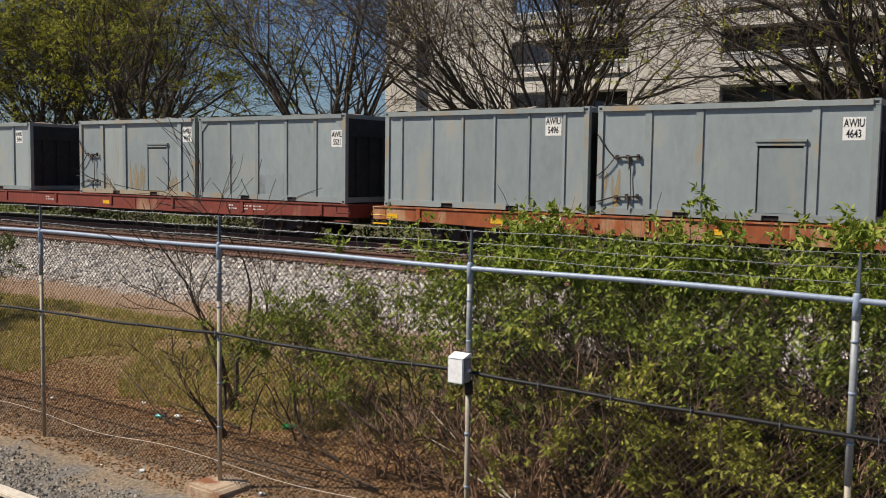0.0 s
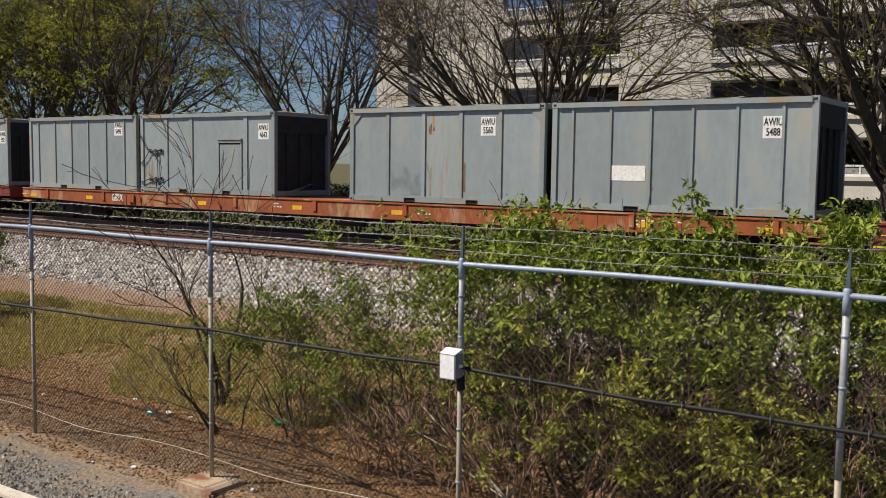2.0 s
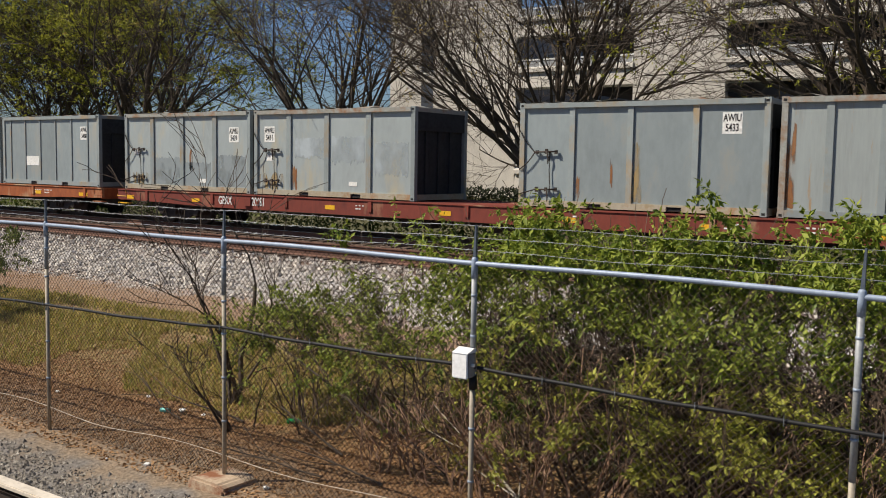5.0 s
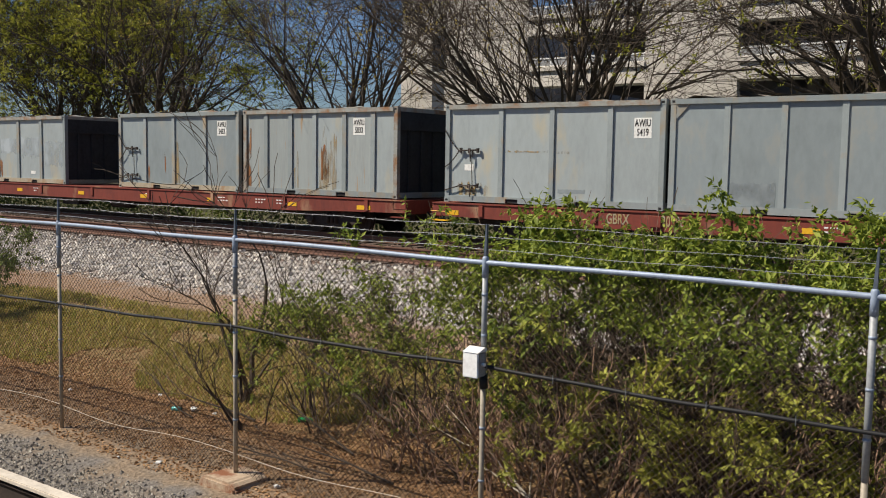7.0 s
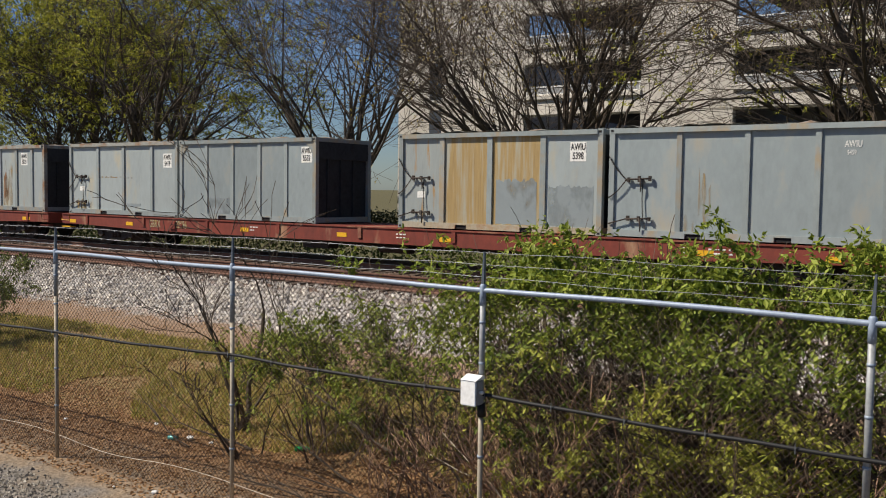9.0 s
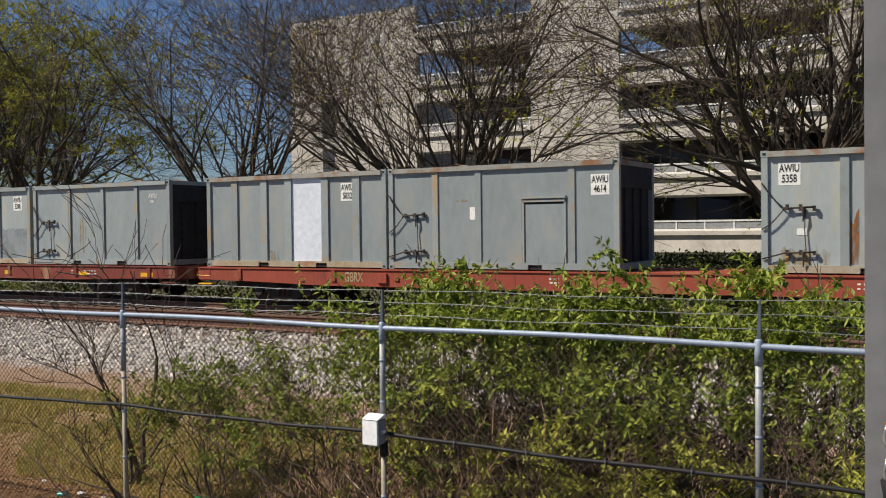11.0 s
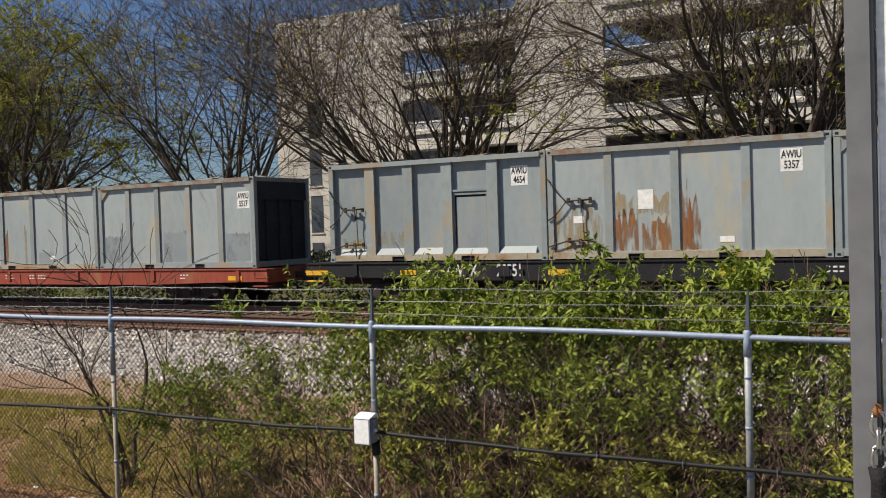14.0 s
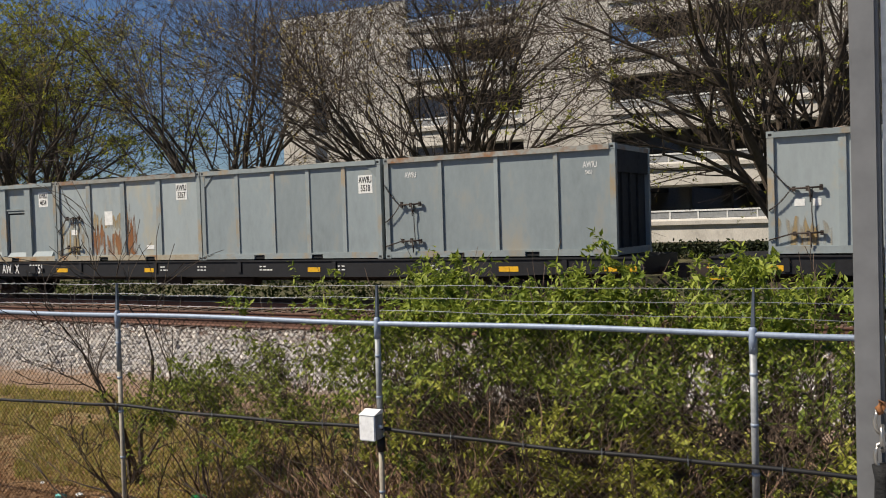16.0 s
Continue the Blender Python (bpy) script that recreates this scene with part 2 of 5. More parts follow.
def tube(bm, pts, radii, sides=8):
    """A tapered tube along points, capped."""
    pts = [Vector(p) for p in pts]
    if not isinstance(radii, (list, tuple)):
        radii = [radii] * len(pts)
    rings = []
    for i, p in enumerate(pts):
        d = (pts[min(i + 1, len(pts) - 1)] - pts[max(i - 1, 0)]).normalized()
        a = d.orthogonal().normalized() if abs(d.z) > 0.95 else d.cross(Vector((0, 0, 1))).normalized()
        b = d.cross(a)
        rings.append([bm.verts.new(p + (a * math.cos(k * 2 * math.pi / sides) + b * math.sin(k * 2 * math.pi / sides)) * radii[i]) for k in range(sides)])
    for r0, r1 in zip(rings, rings[1:]):
        for k in range(sides):
            f = bm.faces.new((r0[k], r0[(k + 1) % sides], r1[(k + 1) % sides], r1[k]))
            f.smooth = sides > 5
    bm.faces.new(rings[0][::-1])
    bm.faces.new(rings[-1])


def mesh_of(name, bm, material):
    me = bpy.data.meshes.new(name)
    bm.to_mesh(me)
    bm.free()
    me.materials.append(material)
    return me


def part(name, bm, material, parent=None, label="", kind=""):
    ob = new(name, mesh_of(name, bm, material) if isinstance(bm, bmesh.types.BMesh) else bm)
    ob.parent = parent
    return tagged(ob, label, kind=kind)


def empty(name, label, category, group="", kind=""):
    ob = new(name)
    ob.empty_display_size = 0.2
    return tagged(ob, label, category, group, kind)


def soup(name, verts, faces, material, parent=None, label="", category="", kind=""):
    me = bpy.data.meshes.new(name)
    me.from_pydata(verts.tolist(), [], faces.tolist())
    me.materials.append(material)
    ob = new(name, me)
    ob.parent = parent
    return tagged(ob, label, category, kind=kind)


def letters(name, text, size, material, parent, at, label=""):
    """Flat lettering on a face that looks towards -y."""
    cu = bpy.data.curves.new(name, "FONT")
    cu.body, cu.size, cu.align_x, cu.align_y, cu.extrude = text, size, "CENTER", "CENTER", 0.002
    cu.offset = size * 0.018
    tmp = bpy.data.objects.new(name, cu)
    scene.collection.objects.link(tmp)
    me = bpy.data.meshes.new_from_object(tmp.evaluated_get(bpy.context.evaluated_depsgraph_get()))
    bpy.data.objects.remove(tmp)
    me.materials.clear()
    me.materials.append(material)
    ob = new(name, me)
    ob.parent = parent
    ob.matrix_basis = pose(*at, 90, 0, 0) @ Matrix.Diagonal((0.74, 1.12, 1, 1))
    return tagged(ob, label)


def leaf_quads(centres, size, rng, flat=0.0, aspect=0.5):
    """Small folded leaves at the given centres: two triangles each on four corners."""
    n = len(centres)
    d = rng.normal(size=(n, 3))
    d[:, 2] *= 1 - flat
    d /= np.linalg.norm(d, axis=1)[:, None] + 1e-9
    e = rng.normal(size=(n, 3))
    e[:, 2] *= 1 - flat
    e -= (e * d).sum(1)[:, None] * d
    e /= np.linalg.norm(e, axis=1)[:, None] + 1e-9
    s = (size * rng.uniform(0.6, 1.3, n))[:, None]
    a, b = d * s * 0.5, e * s * aspect * 0.5
    v = np.stack((centres - a, centres + b - a * 0.1, centres + a, centres - b - a * 0.1), 1).reshape(-1, 3)
    i = np.arange(n)[:, None] * 4
    return v, i + np.array([[0, 1, 2, 3]])


def sprays(centres, n, size, rng, spread, reach=0.2, per=11, droop=0.45):
    """Leaves in sprigs of about a dozen, the sprigs gathered in clumps round the given centres."""
    k = max(1, n // per)
    own = rng.integers(0, len(centres), k)
    big = rng.uniform(0.5, 1.35, len(centres))[own][:, None]
    foot = centres[own] + rng.normal(size=(k, 3)) * spread * big * np.array([1, 1, 0.7])
    way = rng.normal(size=(k, 3)) + np.array([0, -0.25, 0.35])
    way /= np.linalg.norm(way, axis=1)[:, None]
    j = np.repeat(np.arange(k), per)
    m = len(j)
    p = foot[j] + way[j] * (rng.uniform(0, reach, m) * big[j, 0])[:, None]
    d = way[j] * 0.7 + rng.normal(size=(m, 3)) * 0.65 - np.array([0, 0, droop])
    d /= np.linalg.norm(d, axis=1)[:, None]
    e = np.cross(d, rng.normal(size=(m, 3)) * 0.5 + np.array([0, 0, 1.0]))
    e /= np.linalg.norm(e, axis=1)[:, None] + 1e-9
    f = np.cross(e, d)
    s = (size * rng.uniform(0.55, 1.3, m))[:, None]
    v = np.stack((p, p + d * s * 0.45 + e * s * 0.2 + f * s * 0.05, p + d * s, p + d * s * 0.45 - e * s * 0.2 + f * s * 0.05), 1).reshape(-1, 3)
    return v, np.arange(m)[:, None] * 4 + np.array([[0, 1, 2, 3]])


def stones(centres, size, rng):
    """Rough eight-sided lumps (octahedra with uneven corners)."""
    n = len(centres)
    base = np.array([[1, 0, 0], [-1, 0, 0], [0, 1, 0], [0, -1, 0], [0, 0, 1], [0, 0, -1]], float)
    s = (size * rng.uniform(0.55, 1.3, n))[:, None, None]
    v = centres[:, None, :] + base[None] * s * rng.uniform(0.55, 1.1, (n, 6, 1)) + rng.normal(size=(n, 6, 3)) * s * 0.22
    f = np.array([[0, 2, 4], [2, 1, 4], [1, 3, 4], [3, 0, 4], [2, 0, 5], [1, 2, 5], [3, 1, 5], [0, 3, 5]])
    return v.reshape(-1, 3), (np.arange(n)[:, None, None] * 6 + f[None]).reshape(-1, 3)


# ---------- ground ----------
PROFILE = ((-400, -1.5), (2.0, -1.35), (5.5, -1.3), (6.6, -1.22), (8.2, -1.2), (11.0, -0.84), (13.4, -0.72), (16.0, -0.24), (16.4, -0.21), (23.4, -0.21), (24.6, -0.45), (40, -0.5), (49, 0.0), (2500, 2.0))


def ground_z(y, x=0.0):
    z = float(np.interp(y, [p[0] for p in PROFILE], [p[1] for p in PROFILE]))
    if 2 < y < 16:
        z += 0.05 * noise.noise(Vector((x * 0.6, y * 0.6, 3.1))) * min(1, (16 - y))
    return z


def build_ground():
    xs = sorted({-2500, -600, -200, -90, -60, 30, 60, 200, 600, 2500, *[x * 0.35 for x in range(-120, 45)]})
    ys = sorted({-2500, -400, -60, -10, 0, 2, 30, 40, 49, 60, 120, 400, 2500, *[y * 0.3 for y in range(8, 85)]})
    rows = [[(x, y, ground_z(y, x)) for x in xs] for y in ys]
    verts = np.array(rows).reshape(-1, 3)
    w = len(xs)
    faces = np.array([(j * w + i, j * w + i + 1, (j + 1) * w + i + 1, (j + 1) * w + i) for j in range(len(ys) - 1) for i in range(w - 1)])
    m = bpy.data.materials.new("ground_soil")
    m.use_nodes = True
    N, L = m.node_tree.nodes, m.node_tree.links
    b = N["Principled BSDF"]
    b.inputs["Roughness"].default_value = 0.95
    b.inputs["Specular IOR Level"].default_value = 0.1
    geo = N.new("ShaderNodeNewGeometry")
    sep = N.new("ShaderNodeSeparateXYZ")
    L.new(geo.outputs["Position"], sep.inputs[0])
    nz = [N.new("ShaderNodeTexNoise") for _ in range(3)]
    for n, s in zip(nz, (0.45, 2.2, 22.0)):
        n.inputs["Scale"].default_value = s
        n.inputs["Detail"].default_value = 6
        L.new(geo.outputs["Position"], n.inputs["Vector"])
    add = N.new("ShaderNodeMath")
    add.operation = "MULTIPLY_ADD"
    add.inputs[1].default_value = 2.2
    L.new(nz[1].outputs[0], add.inputs[0])
    L.new(sep.outputs[1], add.inputs[2])
    r = N.new("ShaderNodeValToRGB")
    mr = N.new("ShaderNodeMapRange")
    mr.inputs[1].default_value, mr.inputs[2].default_value = 1.1, 41.1
    L.new(add.outputs[0], mr.inputs[0])
    L.new(mr.outputs[0], r.inputs[0])
    cr = r.color_ramp
    stops = ((0.0, (0.17, 0.17, 0.165)), (0.143, (0.19, 0.175, 0.16)), (0.157, (0.25, 0.195, 0.14)), (0.20, (0.27, 0.155, 0.08)), (0.222, (0.26, 0.185, 0.09)), (0.265, (0.25, 0.195, 0.085)),
             (0.285, (0.30, 0.20, 0.13)), (0.325, (0.31, 0.22, 0.155)), (0.345, (0.40, 0.38, 0.36)), (0.385, (0.42, 0.40, 0.38)), (0.405, (0.15, 0.10, 0.075)), (0.62, (0.14, 0.095, 0.07)), (0.65, (0.10, 0.10, 0.05)), (1.0, (0.12, 0.11, 0.06)))
    while len(cr.elements) < len(stops):
        cr.elements.new(0.5)
    for el, (p, c) in zip(cr.elements, stops):
        el.position, el.color = p, (*c, 1)
    mx = N.new("ShaderNodeMix")
    mx.data_type, mx.blend_type = "RGBA", "MULTIPLY"
    mx.inputs[0].default_value = 0.8
    mr2 = N.new("ShaderNodeMapRange")
    mr2.inputs[1].default_value, mr2.inputs[2].default_value, mr2.inputs[3].default_value, mr2.inputs[4].default_value = 0.3, 0.7, 0.55, 1.3
    L.new(nz[2].outputs[0], mr2.inputs[0])
    L.new(r.outputs[0], mx.inputs[6])
    L.new(mr2.outputs[0], mx.inputs[7])
    L.new(mx.outputs[2], b.inputs["Base Color"])
    bp = N.new("ShaderNodeBump")
    bp.inputs["Distance"].default_value, bp.inputs["Strength"].default_value = 0.04, 0.7
    L.new(nz[2].outputs[0], bp.inputs["Height"])
    L.new(bp.outputs[0], b.inputs["Normal"])
    soup("ground", verts, faces, m, label="brown earth and gravel bank below railway tracks", category="ground", kind="structure")

    rng = np.random.default_rng(5)

    def scatter(n, x0, x1, y0, y1, lift):
        x, y = rng.uniform(x0, x1, n), rng.uniform(y0, y1, n)
        return np.array([(a, b2, ground_z(b2, a) + lift) for a, b2 in zip(x, y)])

    c = scatter(15000, -38, 6, 13.2, 16.5, 0.015)
    keep = rng.uniform(size=len(c)) < np.clip((c[:, 1] - 13.1) / 0.5, 0.15, 1)
    v, f = stones(c[keep], 0.055, rng)
    soup("crushed_stone", v, f, L_STONE, label="white crushed stone on the track bank", category="gravel", kind="stuff")
    v, f = stones(scatter(9000, -42, 8, 16.3, 23.6, 0.0), 0.05, rng)
    soup("track_ballast", v, f, L_BROWNSTONE, label="rust-brown ballast between the rails", category="gravel", kind="stuff")
    c = scatter(30000, -17, -5, 4.4, 6.3, 0.0)
    keep = rng.uniform(size=len(c)) < np.clip((6.2 - c[:, 1]) / 0.5, 0, 1)
    v, f = stones(c[keep], 0.022, rng)
    soup("ballast_stones", v, f, L_BALLAST, label="grey ballast stones beside the fence", category="gravel", kind="stuff")
    c = np.concatenate((scatter(48000, -20, 4, 6.35, 9.0, 0.01), scatter(26000, -30, 3, 8.6, 13.6, 0.01), scatter(26000, -19, -6, 7.8, 10.6, 0.012)))
    v, f = leaf_quads(c, 0.04, rng, flat=0.75, aspect=0.6)
    soup("leaf_litter", v, f, L_LITTER, label="dry brown leaf litter on the ground", category="leaves", kind="stuff")
    c = scatter(46000, -26, -5.5, 8.3, 11.8, 0.0)
    keep = np.array([noise.noise(Vector((p[0] * 0.35, p[1] * 0.7, 0))) > -0.55 + 0.7 * abs(p[1] - 9.9) / 1.7 - 0.25 for p in c])
    c = c[keep]
    n = len(c)
    h = rng.uniform(0.03, 0.13, n)
    a = rng.uniform(0, 6.28, n)
    lean = rng.normal(size=(n, 2)) * 0.07
    w2 = np.stack((np.cos(a), np.sin(a), np.zeros(n)), 1) * 0.012
    tip = c + np.stack((lean[:, 0], lean[:, 1], h), 1)
    v = np.stack((c - w2, c + w2, tip), 1).reshape(-1, 3)
    soup("grass", v, np.arange(n * 3).reshape(-1, 3), L_GRASS, label="patchy yellow-green grass on the slope", category="grass", kind="stuff")


# ---------- tracks ----------
TRAIN_Y = 21.66
NEAR_Y = 17.68


def build_track(yc, name, label):
    track = empty(name, label, "railway track", kind="structure")
    for side in (-0.7525, 0.7525):
        y = yc + side
        bm = bmesh.new()
        prism(bm, [(y - 0.07, -0.17), (y + 0.07, -0.17), (y + 0.07, -0.155), (y + 0.01, -0.13), (y + 0.01, -0.04), (y + 0.035, -0.03), (y + 0.035, -0.004), (y - 0.035, -0.004), (y - 0.035, -0.03), (y - 0.01, -0.04), (y - 0.01, -0.13), (y - 0.07, -0.155)], -160, 60, "x")
        part("rail", bm, M_RAIL, track)
        bm = bmesh.new()
        box(bm, -160, 60, y - 0.03, y + 0.03, -0.004, 0.0)
        part("rail_head", bm, M_RAILTOP if yc > 20 else M_RAIL, track, "worn running surface")
    bm = bmesh.new()
    box(bm, -0.115, 0.115, -1.3, 1.3, -0.18, 0)
    me = mesh_of("tie", bm, M_TIE)
    rng = random.Random(8)
    for i in range(110):
        ob = new("tie", me)
        ob.parent = track
        ob.matrix_basis = pose(-46 + i * 0.5 + rng.uniform(-0.03, 0.03), yc + rng.uniform(-0.05, 0.05), -0.17 + rng.uniform(-0.008, 0.0), 0, 0, rng.uniform(-1.5, 1.5))


# ---------- train ----------
CL, CH, CW = 6.058, 2.489, 2.44
FLOOR = 1.075
HIGH = 1.215


def container(number, ribs, rib_w, style, label, panels=None, base=None, plate=0.9, chains=False, hatch=None, gusset=False, sticker=None, stencil=False, rim=None, twin=False, drop=0.52, marks=(), foot=None):
    """An open-top waste container on its base frame; origin at the middle of its underside, long side to -y."""
    ob = empty("waste_container", label, "container", "waste containers on the train")
    h, w = CL / 2, CW / 2
    base = base or M_PANEL
    rec = {"rib": 0.05, "deep": 0.10}.get(style, 0.036)
    # corner posts and rails
    for sx in (-1, 1):
        for sy in (-1, 1):
            bm = bmesh.new()
            x0, y0 = (h - 0.13) * sx if sx > 0 else -h, (w - 0.13) if sy > 0 else -w
            box(bm, x0, x0 + 0.13, y0, y0 + 0.13, 0.11, CH - 0.11)
            box(bm, x0 - 0.008, x0 + 0.138, y0 - 0.008, y0 + 0.138, CH - 0.118, CH + 0.01)
            box(bm, x0 - 0.008, x0 + 0.138, y0 - 0.008, y0 + 0.138, 0.0, 0.118)
            cp = part("corner_post", bm, M_RUSTRIM if rim == "full" else M_GREY, ob)
            for z0, z1 in ((CH - 0.085, CH - 0.035), (0.03, 0.08)):
                bm = bmesh.new()
                box(bm, x0 + 0.03, x0 + 0.1, y0 - 0.012 if sy < 0 else y0 + 0.1, y0 + 0.03 if sy < 0 else y0 + 0.142, z0, z1)
                part("corner_hole", bm, M_TEXT, cp)
    bm = bmesh.new()
    for sy in (-1, 1):
        y0, y1 = (-w, -w + 0.09) if sy < 0 else (w - 0.09, w)
        box(bm, -h + 0.13, h - 0.13, y0 - 0.035 * (sy < 0), y1 + 0.035 * (sy > 0), CH - 0.12, CH - 0.005)
    for sx in (-1, 1):
        x0 = -h if sx < 0 else h - 0.09
        box(bm, x0, x0 + 0.09, -w + 0.13, w - 0.13, CH - 0.12, CH - 0.005)
    part("top_rail", bm, M_RUSTRIM if rim else M_GREY, ob, "rusty steel top rail" if rim else "")
    bm = bmesh.new()
    zb = 0.17
    pockets = (-0.98, 0.98)
    for sy in (-1, 1):
        y0, y1 = (-w, -w + 0.1) if sy < 0 else (w - 0.1, w)
        xs = [-h + 0.13, pockets[0] - 0.18, pockets[0] + 0.18, pockets[1] - 0.18, pockets[1] + 0.18, h - 0.13]
        for a, b in zip(xs[::2], xs[1::2]):
            box(bm, a, b, y0, y1, 0.02, zb)
        for p in pockets:
            box(bm, p - 0.18, p + 0.18, y0, y1, 0.125, zb)
            box(bm, p - 0.18, p + 0.18, y0 + 0.06 * (sy < 0), y1 - 0.06 * (sy > 0), 0.02, 0.125)
    for sx in (-1, 1):
        x0 = -h if sx < 0 else h - 0.1
        box(bm, x0, x0 + 0.1, -w + 0.13, w - 0.13, 0.02, zb)
    part("bottom_rail", bm, foot or M_GREY, ob, "rust-stained bottom rail" if foot else "")
    for p in pockets:
        bm = bmesh.new()
        box(bm, p - 0.165, p + 0.165, -w + 0.035, -w + 0.064, 0.03, 0.12)
        part("fork_pocket", bm, M_TEXT, ob, "dark fork pocket opening")
    bm = bmesh.new()
    box(bm, -h + 0.05, h - 0.05, -w + 0.08, w - 0.08, 0.03, 0.10)
    part("floor_plate", bm, M_STEEL, ob)
    # side panels between ribs, both sides
    edges = [-h + 0.13] + [-h + CL * r for r in ribs] + [h - 0.13]
    for sy in (-1, 1):
        for i, (a, b) in enumerate(zip(edges, edges[1:])):
            bm = bmesh.new()
            y0, y1 = (-w + rec, -w + rec + 0.02) if sy < 0 else (w - rec - 0.02, w - rec)
            box(bm, a - (0.01 if i else 0), b + 0.01, y0, y1, zb - 0.01, CH - 0.115)
            mt = (panels or {}).get(i, base) if sy < 0 else base
            pl = part("side_panel", bm, mt, ob, {M_WHITE: "white-primed panel", M_TAN: "tan stained panel", M_STREAK: "panel with light rust streaks"}.get(mt, ""))
            if style == "deep" and sy < 0:
                bm = bmesh.new()
                prism(bm, [(-w + rec + 0.001, zb), (-w + 0.012, zb), (-w + rec + 0.001, zb + 0.16)], a + rib_w / 2 + 0.02, b - rib_w / 2 - 0.02, "x")
                part("panel_foot", bm, mt, pl)
        for r in ribs:
            x = -h + CL * r
            bm = bmesh.new()
            y0, y1 = (-w + 0.006, -w + rec + 0.006) if sy < 0 else (w - rec - 0.006, w - 0.006)
            box(bm, x - rib_w / 2, x + rib_w / 2, y0, y1, zb, CH - 0.12)
            part("side_rib", bm, M_GREY, ob)
    if gusset:
        for sx in (-1, 1):
            bm = bmesh.new()
            x = sx * (h - 0.13)
            prism(bm, [(x, CH - 0.12), (x - sx * 0.32, CH - 0.12), (x - sx * 0.27, CH - 0.17), (x - sx * 0.05, CH - 0.40), (x, CH - 0.44)], -w + 0.008, -w + rec)
            part("corner_gusset", bm, M_GREY, ob)
    # ends
    for sx in (-1, 1):
        bm = bmesh.new()
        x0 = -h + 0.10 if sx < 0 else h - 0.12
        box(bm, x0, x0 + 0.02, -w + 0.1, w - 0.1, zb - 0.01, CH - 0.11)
        en = part("end_panel", bm, M_END, ob, "end wall with shade painted in")
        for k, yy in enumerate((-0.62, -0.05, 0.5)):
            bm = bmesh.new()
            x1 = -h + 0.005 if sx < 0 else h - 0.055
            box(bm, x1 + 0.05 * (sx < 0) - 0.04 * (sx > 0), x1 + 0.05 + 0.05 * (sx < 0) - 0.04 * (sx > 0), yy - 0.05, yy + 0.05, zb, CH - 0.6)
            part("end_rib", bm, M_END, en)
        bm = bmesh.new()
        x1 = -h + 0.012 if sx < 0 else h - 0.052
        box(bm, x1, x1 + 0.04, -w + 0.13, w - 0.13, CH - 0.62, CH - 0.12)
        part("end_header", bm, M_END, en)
    # lumpy load cover
    rng = random.Random(str(number))
    nx, ny = 26, 8
    bm = bmesh.new()
    g = [[bm.verts.new((-h + 0.06 + (CL - 0.12) * i / nx, -w + 0.05 + (CW - 0.1) * j / ny, CH - 0.03 + (0.12 * abs(noise.noise(Vector((i * 0.55 + rng.random() * 0.4, j * 0.8, rng.random() * 0.3 + len(str(number)))))) + 0.02 if 0 < i < nx else 0.0))) for j in range(ny + 1)] for i in range(nx + 1)]
    for i in range(nx):
        for j in range(ny):
            bm.faces.new((g[i][j], g[i + 1][j], g[i + 1][j + 1], g[i][j + 1]))
    part("load_cover", bm, M_RUSTRIM, ob, "sagging stained load cover")
    # number
    face = -w + rec - 0.001
    lx = -h + CL * plate
    zt = CH - drop
    back = face
    if not stencil:
        bm = bmesh.new()
        box(bm, lx - 0.215, lx + 0.215, back - 0.003, back + 0.01, zt - 0.23, zt + 0.23)
        pl = part("identification_panel", bm, M_PLATE, ob, "white identification panel")
        letters("lettering", "AWIU", 0.20, M_TEXT, pl, (lx, back - 0.005, zt + 0.105))
        if number:
            letters("lettering", str(number), 0.20, M_TEXT, pl, (lx, back - 0.005, zt - 0.105))
    else:
        if twin:
            letters("lettering", "AWIU", 0.17, M_TEXTW, ob, (-h + 0.75, back - 0.004, zt + 0.08), "white stencilled letters")
        letters("lettering", "AWIU", 0.17, M_TEXTW, ob, (lx, back - 0.004, zt + 0.08), "white stencilled letters")
        if number:
            letters("lettering", str(number), 0.12, M_TEXTW, ob, (lx - 0.03, back - 0.004, zt - 0.09), "white stencilled numbers")
    for sx, sz, sw, sh in sticker or ():
        bm = bmesh.new()
        box(bm, -h + CL * sx - sw / 2, -h + CL * sx + sw / 2, face - 0.006, face + 0.006, CH * sz - sh / 2, CH * sz + sh / 2)
        part("sticker", bm, M_PLATE, ob, "white paper sticker")
    # rust, stains and touched-up paint with ragged edges
    for mt, f0, f1, z0, z1 in marks:
        xa, xb = -h + CL * f0, -h + CL * f1
        steps = max(3, int((xb - xa) / 0.045))
        tall = z1 - z0
        rough = 0.5 if mt in (M_CORRODE, M_STAIN) else 0.10
        low = 0.02 if z0 < 0.3 else 0.25
        tops = [(xa + (xb - xa) * k / steps, z1 - tall * rough * rng.random()) for k in range(steps + 1)]
        feet = [(xa + (xb - xa) * k / steps, z0 + tall * low * rng.random()) for k in range(steps + 1)]
        bm = bmesh.new()
        prism(bm, feet + tops[::-1], face - 0.003, face + 0.004)
        part({M_CORRODE: "rust_patch", M_STAIN: "rust_stain"}.get(mt, "paint_patch"), bm, mt, ob, {M_CORRODE: "ragged rust patch", M_STAIN: "tan rust stain", M_BUFF: "pale repainted patch"}.get(mt, "dark touched-up paint"))
